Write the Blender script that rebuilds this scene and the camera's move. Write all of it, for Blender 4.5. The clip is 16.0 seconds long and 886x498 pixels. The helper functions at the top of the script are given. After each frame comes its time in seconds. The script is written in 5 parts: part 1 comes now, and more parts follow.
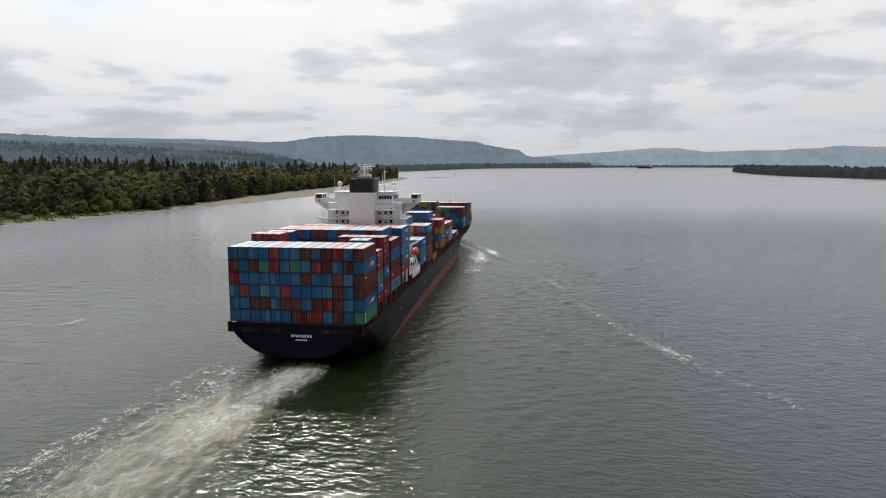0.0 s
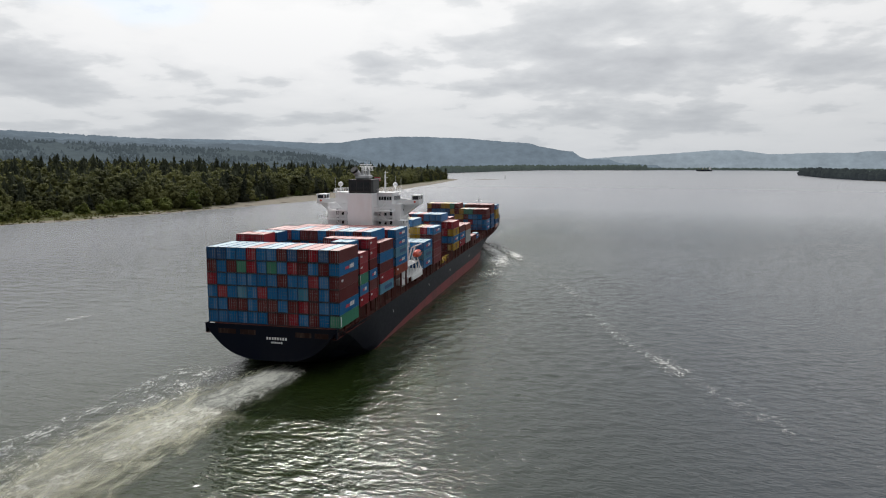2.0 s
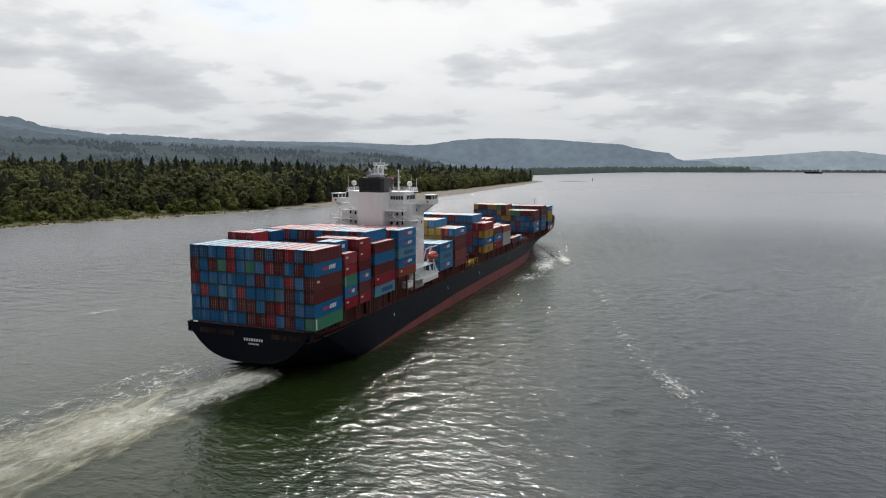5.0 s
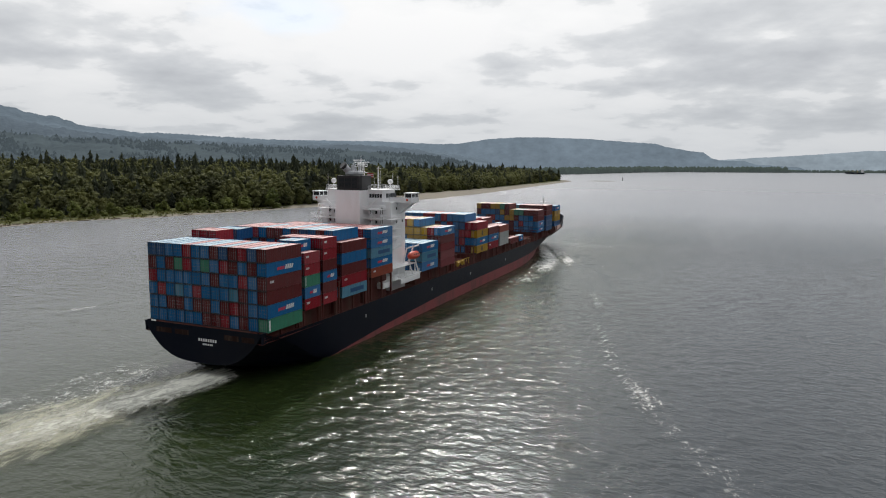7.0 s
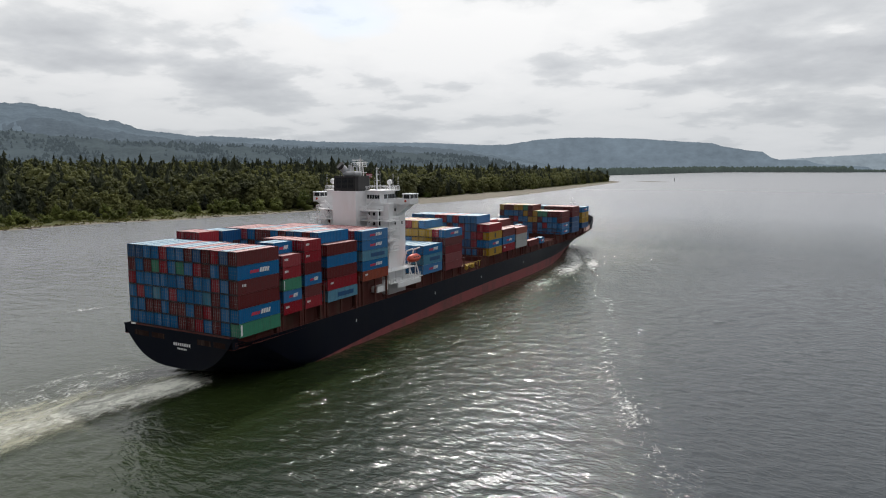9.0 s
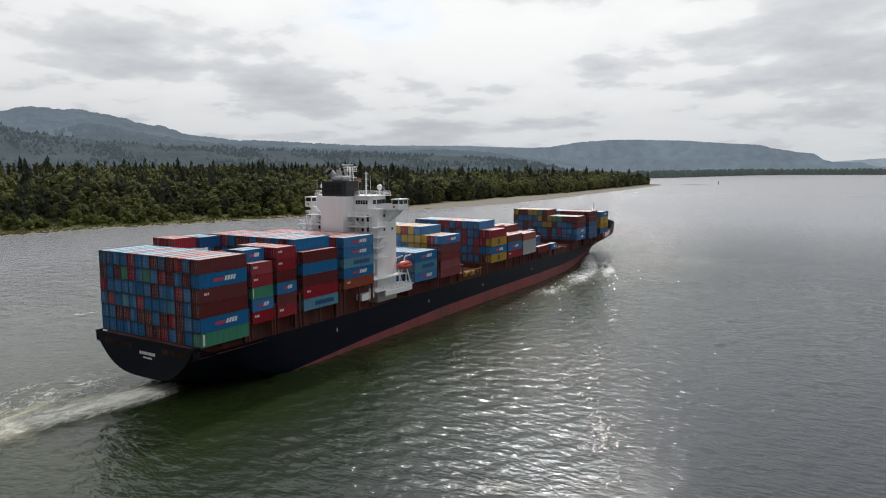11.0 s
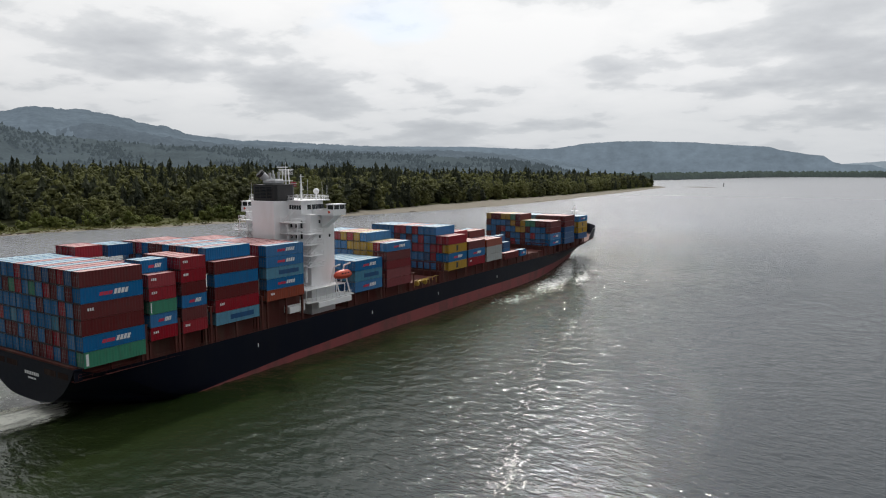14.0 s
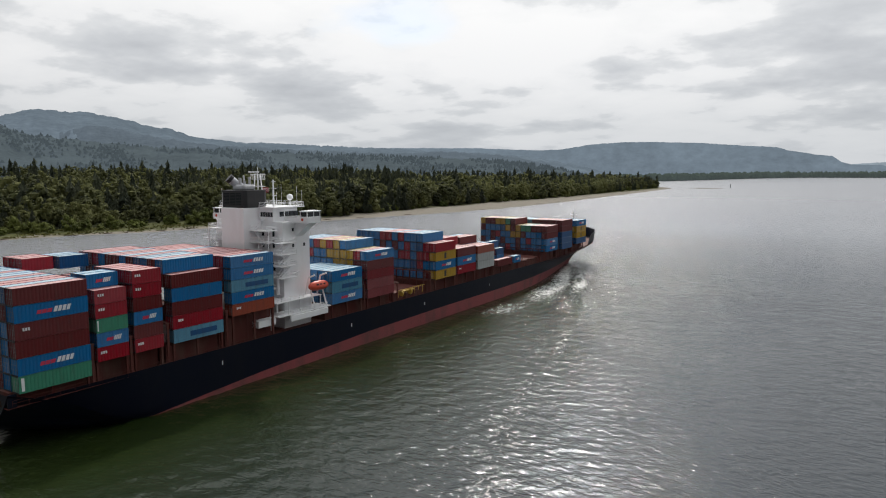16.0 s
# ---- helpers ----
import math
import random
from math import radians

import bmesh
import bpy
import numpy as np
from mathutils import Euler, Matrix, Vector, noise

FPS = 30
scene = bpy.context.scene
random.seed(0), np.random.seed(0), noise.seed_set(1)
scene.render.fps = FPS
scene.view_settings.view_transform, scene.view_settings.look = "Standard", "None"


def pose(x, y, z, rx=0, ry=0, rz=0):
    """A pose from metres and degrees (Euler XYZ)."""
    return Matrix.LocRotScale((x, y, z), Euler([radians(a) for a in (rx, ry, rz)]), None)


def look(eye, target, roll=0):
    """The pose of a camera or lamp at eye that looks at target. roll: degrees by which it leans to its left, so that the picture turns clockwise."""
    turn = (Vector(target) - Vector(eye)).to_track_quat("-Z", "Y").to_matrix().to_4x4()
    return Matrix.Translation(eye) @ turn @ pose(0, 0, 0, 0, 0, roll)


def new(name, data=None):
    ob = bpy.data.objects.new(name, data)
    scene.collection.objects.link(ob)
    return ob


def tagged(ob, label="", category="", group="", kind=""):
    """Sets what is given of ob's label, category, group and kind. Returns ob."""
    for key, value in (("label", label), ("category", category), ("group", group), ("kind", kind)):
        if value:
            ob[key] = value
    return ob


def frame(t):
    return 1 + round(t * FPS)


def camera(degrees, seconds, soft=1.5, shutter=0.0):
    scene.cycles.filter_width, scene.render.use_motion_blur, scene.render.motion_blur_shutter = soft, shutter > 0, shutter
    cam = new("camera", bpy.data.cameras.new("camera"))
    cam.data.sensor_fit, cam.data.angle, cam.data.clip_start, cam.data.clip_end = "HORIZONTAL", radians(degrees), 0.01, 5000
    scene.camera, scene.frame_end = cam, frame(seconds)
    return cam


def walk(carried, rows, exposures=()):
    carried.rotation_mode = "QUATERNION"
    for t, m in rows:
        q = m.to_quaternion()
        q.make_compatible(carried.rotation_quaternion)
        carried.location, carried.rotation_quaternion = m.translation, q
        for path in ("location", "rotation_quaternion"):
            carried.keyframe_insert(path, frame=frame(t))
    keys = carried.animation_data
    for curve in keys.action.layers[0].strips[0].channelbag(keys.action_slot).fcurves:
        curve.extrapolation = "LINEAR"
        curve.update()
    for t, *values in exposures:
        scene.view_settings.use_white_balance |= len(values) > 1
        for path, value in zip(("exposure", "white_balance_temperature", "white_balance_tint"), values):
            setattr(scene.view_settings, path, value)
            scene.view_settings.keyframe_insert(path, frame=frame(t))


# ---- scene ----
SPEED = 5.5  # the ship's way through the water, m/s, along +y
cam = camera(67.0, 16.0, soft=1.1)
walk(cam, [
    (0, look((53.74, -144.55, 47.13), (40.31, -46.26, 34.56), -0.09)),
    (0.5, look((58.10, -139.91, 47.03), (43.16, -41.81, 34.63), 0.19)),
    (1, look((62.10, -135.23, 46.96), (45.67, -37.37, 34.59), -0.02)),
    (1.5, look((65.75, -130.22, 46.98), (46.85, -32.81, 34.51), 0.02)),
    (2, look((69.20, -125.12, 46.86), (47.86, -28.21, 34.50), 0.19)),
    (2.5, look((72.46, -119.90, 46.71), (48.55, -23.58, 34.40), 0.34)),
    (3, look((75.99, -114.50, 46.65), (49.43, -18.88, 34.34), 0.26)),
    (3.5, look((79.43, -109.35, 46.50), (50.31, -14.49, 34.15), 0.14)),
    (4, look((82.94, -104.09, 46.35), (51.25, -10.03, 34.12), 0.28)),
    (6.5, look((98.76, -77.04, 45.41), (61.84, 15.08, 33.17), 0.17)),
    (7, look((101.72, -71.37, 45.46), (62.95, 19.98, 33.19), 0.41)),
    (7.5, look((104.57, -65.65, 45.48), (63.97, 24.90, 33.14), 0.40)),
    (8, look((107.35, -59.88, 45.44), (65.05, 29.89, 33.10), 0.32)),
    (8.5, look((109.87, -53.89, 45.32), (65.86, 35.07, 33.06), 0.26)),
    (9, look((112.22, -47.70, 45.11), (66.53, 40.42, 32.99), 0.13)),
    (11.5, look((124.06, -18.48, 45.74), (72.03, 66.12, 34.06), 0.06)),
    (12, look((125.78, -12.53, 45.87), (73.25, 71.76, 34.18), 0.12)),
    (12.5, look((127.30, -6.22, 45.86), (74.61, 77.98, 34.24), 0.13)),
    (13, look((128.74, -0.10, 46.04), (76.18, 84.18, 34.42), 0.23)),
    (13.5, look((130.04, 5.97, 46.12), (77.66, 90.36, 34.53), 0.25)),
    (14, look((131.03, 12.23, 46.14), (78.74, 96.69, 34.61), 0.19)),
    (14.5, look((131.54, 18.35, 46.17), (79.43, 102.92, 34.73), 0.12)),
    (15, look((131.63, 24.36, 46.41), (79.53, 108.96, 35.04), 0.18)),
    (15.5, look((131.26, 30.00, 46.64), (79.14, 114.59, 35.33), 0.15)),
    (16, look((130.69, 35.83, 46.86), (77.51, 119.76, 35.55), 0.01)),
])

# ---- world and sun ----
CLOUD_X, CLOUD_Y = 3.1, 1.7
SUN_AZ, SUN_EL = -24.0, 45.0  # degrees; azimuth from +y towards +x
world = bpy.data.worlds.new("overcast_sky")
scene.world = world
world.use_nodes = True


def nd(tree, kind, **props):
    n = tree.nodes.new(kind)
    for k, v in props.items():
        if k == "op":
            n.operation = v
        elif k == "blend":
            n.blend_type = v
        elif k == "dtype":
            n.data_type = v
    return n


def math_node(tree, op, a, b=None, clamp=False):
    n = tree.nodes.new("ShaderNodeMath")
    n.operation, n.use_clamp = op, clamp
    for i, v in enumerate((a, b)):
        if v is None:
            continue
        if isinstance(v, (int, float)):
            n.inputs[i].default_value = v
        else:
            tree.links.new(v, n.inputs[i])
    return n.outputs[0]


def mix_col(tree, fac, a, b, blend="MIX"):
    n = tree.nodes.new("ShaderNodeMix")
    n.data_type, n.blend_type = "RGBA", blend
    for sock, v in ((n.inputs["Factor"], fac), (n.inputs[6], a), (n.inputs[7], b)):
        if isinstance(v, (int, float)):
            sock.default_value = v
        elif isinstance(v, tuple):
            sock.default_value = (*v, 1) if len(v) == 3 else v
        else:
            tree.links.new(v, sock)
    return n.outputs[2]


def noise_node(tree, vec, scale, detail=4.0, rough=0.55, dist=0.0):
    n = tree.nodes.new("ShaderNodeTexNoise")
    n.inputs["Scale"].default_value, n.inputs["Detail"].default_value = scale, detail
    n.inputs["Roughness"].default_value, n.inputs["Distortion"].default_value = rough, dist
    if vec is not None:
        tree.links.new(vec, n.inputs["Vector"])
    return n.outputs["Fac"]


def ramp_node(tree, fac, stops):
    n = tree.nodes.new("ShaderNodeValToRGB")
    while len(n.color_ramp.elements) < len(stops):
        n.color_ramp.elements.new(0.5)
    for e, (p, c) in zip(n.color_ramp.elements, stops):
        e.position = p
        e.color = (c, c, c, 1) if isinstance(c, (int, float)) else (*c, 1)
    tree.links.new(fac, n.inputs["Fac"])
    return n.outputs["Color"]


def mapped(tree, vec, scale=(1, 1, 1), loc=(0, 0, 0), rot=(0, 0, 0)):
    n = tree.nodes.new("ShaderNodeMapping")
    n.inputs["Scale"].default_value, n.inputs["Location"].default_value, n.inputs["Rotation"].default_value = scale, loc, rot
    tree.links.new(vec, n.inputs["Vector"])
    return n.outputs["Vector"]


def build_sky():
    tr = world.node_tree
    tr.nodes.clear()
    out, bg = tr.nodes.new("ShaderNodeOutputWorld"), tr.nodes.new("ShaderNodeBackground")
    sky = tr.nodes.new("ShaderNodeTexSky")
    sky.sky_type, sky.sun_disc = "NISHITA", False
    sky.sun_elevation, sky.sun_rotation = radians(SUN_EL), radians(SUN_AZ)
    tc = tr.nodes.new("ShaderNodeTexCoord")
    sep = tr.nodes.new("ShaderNodeSeparateXYZ")
    tr.links.new(tc.outputs["Generated"], sep.inputs[0])
    # a broken cloud deck: a flat layer seen in perspective, finer towards the horizon
    up = math_node(tr, "MAXIMUM", sep.outputs[2], 0.0)
    lay = tr.nodes.new("ShaderNodeVectorMath")
    lay.operation = "SCALE"
    tr.links.new(tc.outputs["Generated"], lay.inputs[0])
    tr.links.new(math_node(tr, "DIVIDE", 1.0, math_node(tr, "ADD", up, 0.20)), lay.inputs["Scale"])
    flat = mapped(tr, lay.outputs[0], (1, 1, 0), (CLOUD_X, CLOUD_Y, 0))
    big = noise_node(tr, flat, 0.75, 2, 0.5, 0.0)
    puff = noise_node(tr, flat, 1.9, 7, 0.52, 0.0)
    wisp = noise_node(tr, flat, 5.5, 5, 0.55, 0.2)
    both = math_node(tr, "ADD", math_node(tr, "MULTIPLY", big, 0.40), math_node(tr, "MULTIPLY", puff, 0.48))
    both = math_node(tr, "ADD", both, math_node(tr, "MULTIPLY", wisp, 0.12))
    cloud = ramp_node(tr, both, [(0.36, (0.60, 0.62, 0.65)), (0.43, (0.71, 0.73, 0.755)), (0.478, (0.83, 0.845, 0.86)), (0.502, (0.97, 0.975, 0.98)), (0.56, (1.02, 1.02, 1.02))])
    # thin veil near the horizon, the bright deck above it
    low = ramp_node(tr, up, [(0.0, (0.74, 0.76, 0.785)), (0.06, (0.80, 0.815, 0.83)), (0.14, (0.93, 0.935, 0.945)), (0.25, (1.02, 1.02, 1.02)), (0.5, (1.12, 1.13, 1.15)), (0.8, (1.3, 1.31, 1.33))])
    deck = mix_col(tr, 1.0, cloud, low, "MULTIPLY")
    veil = math_node(tr, "SUBTRACT", 1.0, math_node(tr, "MULTIPLY", up, 9.0), True)
    veil = math_node(tr, "MULTIPLY", veil, 0.5)
    deck = mix_col(tr, veil, deck, (0.66, 0.685, 0.715))
    # the cloud is lit from the sun's side and duller on the far one
    dot = tr.nodes.new("ShaderNodeVectorMath")
    dot.operation = "DOT_PRODUCT"
    tr.links.new(tc.outputs["Generated"], dot.inputs[0])
    dot.inputs[1].default_value = (math.sin(radians(SUN_AZ)) * math.cos(radians(SUN_EL)), math.cos(radians(SUN_AZ)) * math.cos(radians(SUN_EL)), math.sin(radians(SUN_EL)))
    lit = ramp_node(tr, math_node(tr, "ADD", math_node(tr, "MULTIPLY", dot.outputs["Value"], 0.5), 0.5), [(0.0, 0.14), (0.45, 0.33), (0.75, 0.94), (1.0, 1.16)])
    deck = mix_col(tr, 1.0, deck, lit, "MULTIPLY")
    # the Nishita blue shows faintly through a rift in the deck
    rift = tr.nodes.new("ShaderNodeVectorMath")
    rift.operation = "DISTANCE"
    tr.links.new(mapped(tr, tc.outputs["Generated"], (1, 1, 2.6)), rift.inputs[0])
    rift.inputs[1].default_value = (math.sin(radians(-36)) * 0.98, math.cos(radians(-36)) * 0.98, 0.205 * 2.6)
    edge = math_node(tr, "ADD", rift.outputs["Value"], math_node(tr, "MULTIPLY", math_node(tr, "SUBTRACT", puff, 0.5), 0.5))
    gap = ramp_node(tr, edge, [(0.0, 0.38), (0.04, 0.32), (0.12, 0.0)])
    blue = mix_col(tr, 1.0, sky.outputs[0], (0.15, 0.15, 0.15), "MULTIPLY")
    final = mix_col(tr, gap, deck, blue)
    tr.links.new(final, bg.inputs["Color"])
    bg.inputs["Strength"].default_value = 0.88
    tr.links.new(bg.outputs[0], out.inputs[0])


build_sky()
sun = new("sun", bpy.data.lights.new("sun", "SUN"))
sun.data.energy, sun.data.angle, sun.data.color = 2.4, radians(3), (1.0, 0.96, 0.9)
az, el = radians(SUN_AZ), radians(SUN_EL)
sun.matrix_world = look((math.sin(az) * math.cos(el) * 900, math.cos(az) * math.cos(el) * 900, math.sin(el) * 900), (0, 0, 0))
scene.view_settings.exposure = 0.0

# ---- materials ----
def base_mat(name):
    m = bpy.data.materials.new(name)
    m.use_nodes = True
    t = m.node_tree
    return m, t, t.nodes["Principled BSDF"]


def coords(t, which="Object"):
    return t.nodes.new("ShaderNodeTexCoord").outputs[which]


def world_pos(t):
    return t.nodes.new("ShaderNodeNewGeometry").outputs["Position"]


def add_bump(t, p, height, strength, distance):
    b = t.nodes.new("ShaderNodeBump")
    b.inputs["Strength"].default_value, b.inputs["Distance"].default_value = strength, distance
    t.links.new(height, b.inputs["Height"])
    t.links.new(b.outputs[0], p.inputs["Normal"])
    return b


def paint(name, color, rough=0.5, dirt=(0.12, 0.09, 0.07), amount=0.35, scale=0.8, metal=0.0, vary=0.12, streak=True, spec=0.5):
    """Weathered paint: object-to-object tint, grime and rust streaks that run down."""
    m, t, p = base_mat(name)
    c = coords(t)
    info = t.nodes.new("ShaderNodeObjectInfo")
    hsv = t.nodes.new("ShaderNodeHueSaturation")
    hsv.inputs["Color"].default_value = (*color, 1)
    v = math_node(t, "ADD", math_node(t, "MULTIPLY", info.outputs["Random"], 2 * vary), 1 - vary)
    t.links.new(v, hsv.inputs["Value"])
    s = math_node(t, "ADD", math_node(t, "MULTIPLY", info.outputs["Random"], -2 * vary), 1 + vary)
    t.links.new(s, hsv.inputs["Saturation"])
    fine = noise_node(t, c, scale * 9, 6, 0.65)
    broad = noise_node(t, mapped(t, c, (1, 1, 0.22) if streak else (1, 1, 1)), scale, 5, 0.6)
    mask = ramp_node(t, math_node(t, "ADD", math_node(t, "MULTIPLY", broad, 0.75), math_node(t, "MULTIPLY", fine, 0.25)), [(0.47, 0.0), (0.66, 1.0)])
    mask = math_node(t, "MULTIPLY", mask, amount)
    t.links.new(mix_col(t, mask, hsv.outputs[0], dirt), p.inputs["Base Color"])
    r = math_node(t, "ADD", math_node(t, "MULTIPLY", fine, 0.25), rough - 0.12)
    t.links.new(r, p.inputs["Roughness"])
    p.inputs["Metallic"].default_value = metal
    p.inputs["Specular IOR Level"].default_value = spec
    add_bump(t, p, fine, 0.15, 0.02)
    return m


def leaf_mat(name, dark, light, scale=0.25):
    m, t, p = base_mat(name)
    g = t.nodes.new("ShaderNodeNewGeometry")
    n = noise_node(t, g.outputs["Position"], scale, 4, 0.6)
    f = math_node(t, "ADD", math_node(t, "MULTIPLY", g.outputs["Random Per Island"], 0.30), math_node(t, "MULTIPLY", n, 0.9))
    wide = noise_node(t, g.outputs["Position"], 0.022, 3, 0.55)
    f = math_node(t, "ADD", f, math_node(t, "MULTIPLY", math_node(t, "SUBTRACT", wide, 0.46), 2.2))
    col = mix_col(t, ramp_node(t, f, [(0.3, 0.0), (0.95, 1.0)]), dark, light)
    info = t.nodes.new("ShaderNodeObjectInfo")
    hsv = t.nodes.new("ShaderNodeHueSaturation")
    t.links.new(col, hsv.inputs["Color"])
    t.links.new(math_node(t, "ADD", math_node(t, "MULTIPLY", info.outputs["Random"], 0.5), 0.75), hsv.inputs["Value"])
    t.links.new(hsv.outputs[0], p.inputs["Base Color"])
    p.inputs["Roughness"].default_value = 0.75
    p.inputs["Specular IOR Level"].default_value = 0.15
    add_bump(t, p, noise_node(t, g.outputs["Position"], 0.8, 5, 0.7), 0.9, 0.9)
    # daylight that comes through the leaves
    thin, mix = t.nodes.new("ShaderNodeBsdfTranslucent"), t.nodes.new("ShaderNodeMixShader")
    t.links.new(hsv.outputs[0], thin.inputs["Color"])
    mix.inputs["Fac"].default_value = 0.35
    t.links.new(p.outputs[0], mix.inputs[1])
    t.links.new(thin.outputs[0], mix.inputs[2])
    t.links.new(mix.outputs[0], t.nodes["Material Output"].inputs["Surface"])
    return m


def water_mat():
    m, t, p = base_mat("river_water")
    pos = world_pos(t)
    chop = noise_node(t, mapped(t, pos, (0.46, 0.72, 0.3), rot=(0, 0, 0.25)), 1.0, 4, 0.5, 0.2)
    rip = noise_node(t, mapped(t, pos, (1.0, 1.7, 1.0), rot=(0, 0, -0.2)), 1.0, 3, 0.5, 0.2)
    h = math_node(t, "ADD", math_node(t, "MULTIPLY", chop, 0.44), math_node(t, "MULTIPLY", rip, 0.14))
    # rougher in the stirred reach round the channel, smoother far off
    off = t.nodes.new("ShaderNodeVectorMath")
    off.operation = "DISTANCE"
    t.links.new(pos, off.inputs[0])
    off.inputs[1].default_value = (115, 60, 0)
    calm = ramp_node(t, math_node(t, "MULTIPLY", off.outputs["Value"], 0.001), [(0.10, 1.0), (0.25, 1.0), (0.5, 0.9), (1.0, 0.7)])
    sx = t.nodes.new("ShaderNodeSeparateXYZ")
    t.links.new(pos, sx.inputs[0])
    lee = ramp_node(t, math_node(t, "ADD", math_node(t, "MULTIPLY", sx.outputs[0], 0.005), 0.5), [(0.34, 0.7), (0.55, 1.0), (0.6, 1.15), (0.78, 1.1), (0.95, 1.15)])
    h = math_node(t, "MULTIPLY", math_node(t, "MULTIPLY", h, calm), lee)
    swell = noise_node(t, mapped(t, pos, (0.10, 0.22, 0.1), rot=(0, 0, 0.45)), 1.0, 4, 0.6, 0.2)
    far_swell = ramp_node(t, math_node(t, "MULTIPLY", off.outputs["Value"], 0.001), [(0.12, 0.0), (0.3, 1.0), (1.0, 1.0)])
    h = math_node(t, "ADD", h, math_node(t, "MULTIPLY", math_node(t, "MULTIPLY", swell, far_swell), 2.4))
    add_bump(t, p, h, 0.7, 1.0)
    patch = noise_node(t, mapped(t, pos, (0.012, 0.02, 0.02)), 1.0, 3, 0.5)
    col = mix_col(t, ramp_node(t, patch, [(0.35, 0.0), (0.65, 1.0)]), (0.015, 0.025, 0.005), (0.020, 0.028, 0.010))
    # olive in the fairway; the open stream's base colour is greyed for the sky's reflection
    sky_grey = ramp_node(t, math_node(t, "ADD", math_node(t, "MULTIPLY", sx.outputs[0], 0.005), 0.5), [(0.62, 0.0), (1.0, 1.0)])
    col = mix_col(t, sky_grey, col, (0.030, 0.037, 0.043))
    # silt off the wooded bank and up the wide reach, paled to carry sky reflection
    silt_sheen = ramp_node(t, math_node(t, "ADD", math_node(t, "MULTIPLY", sx.outputs[0], 0.002), 0.6), [(0.12, 1.0), (0.61, 0.0)])
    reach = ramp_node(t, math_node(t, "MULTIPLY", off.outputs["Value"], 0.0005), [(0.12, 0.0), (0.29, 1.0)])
    col = mix_col(t, math_node(t, "MAXIMUM", silt_sheen, reach), col, (0.205, 0.212, 0.232))
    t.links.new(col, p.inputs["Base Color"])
    # ripples too fine to stand out far off
    t.links.new(ramp_node(t, math_node(t, "MULTIPLY", off.outputs["Value"], 0.0005), [(0.06, 0.10), (0.2, 0.15), (0.7, 0.28)]), p.inputs["Roughness"])
    p.inputs["IOR"].default_value = 1.34
    return m


def foam_mat(name, color, edge, grain, stretch=(1.0, 0.35, 1.0)):
    """Broken foam: see-through where the noise outweighs the sheet's own 'dens'."""
    m, t, p = base_mat(name)
    att = t.nodes.new("ShaderNodeAttribute")
    att.attribute_name = "dens"
    c = coords(t)
    a = noise_node(t, mapped(t, c, tuple(s * grain for s in stretch)), 1.0, 8, 0.68, 1.2)
    b = noise_node(t, mapped(t, c, tuple(s * grain * 4.5 for s in stretch)), 1.0, 5, 0.65, 0.8)
    n = math_node(t, "ADD", math_node(t, "MULTIPLY", a, 0.7), math_node(t, "MULTIPLY", b, 0.3))
    k = math_node(t, "ADD", math_node(t, "SUBTRACT", n, 0.75), math_node(t, "MULTIPLY", att.outputs["Fac"], 0.5))
    alpha = ramp_node(t, math_node(t, "ADD", k, 0.5), [(0.5, 0.0), (0.5 + edge, 1.0)])
    t.links.new(alpha, p.inputs["Alpha"])
    t.links.new(mix_col(t, alpha, tuple(0.45 * x for x in color), color), p.inputs["Base Color"])
    p.inputs["Roughness"].default_value = 0.8
    add_bump(t, p, n, 0.5, 0.3)
    return m


def ground_mat():
    m, t, p = base_mat("river_bank")
    pos = world_pos(t)
    sep = t.nodes.new("ShaderNodeSeparateXYZ")
    t.links.new(pos, sep.inputs[0])
    n = noise_node(t, pos, 0.05, 6, 0.65)
    f = noise_node(t, pos, 0.35, 7, 0.72)
    sand = mix_col(t, f, (0.12, 0.105, 0.085), (0.27, 0.245, 0.20))
    grass = mix_col(t, f, (0.035, 0.044, 0.016), (0.105, 0.105, 0.036))
    hgt = math_node(t, "ADD", sep.outputs[2], math_node(t, "MULTIPLY", math_node(t, "SUBTRACT", n, 0.5), 2.4))
    # the wide bare beach lies off the middle of the woods
    far = ramp_node(t, math_node(t, "MULTIPLY", sep.outputs[1], 0.0005), [(0.22, 0.0), (0.30, 1.0), (0.62, 1.0), (0.85, 0.4)])
    hgt = math_node(t, "SUBTRACT", hgt, math_node(t, "MULTIPLY", far, 1.3))
    k = ramp_node(t, math_node(t, "MULTIPLY", hgt, 0.25), [(0.04, 0.0), (0.16, 1.0)])
    t.links.new(mix_col(t, k, sand, grass), p.inputs["Base Color"])
    p.inputs["Roughness"].default_value = 0.9
    p.inputs["Specular IOR Level"].default_value = 0.1
    add_bump(t, p, f, 0.6, 0.6)
    return m


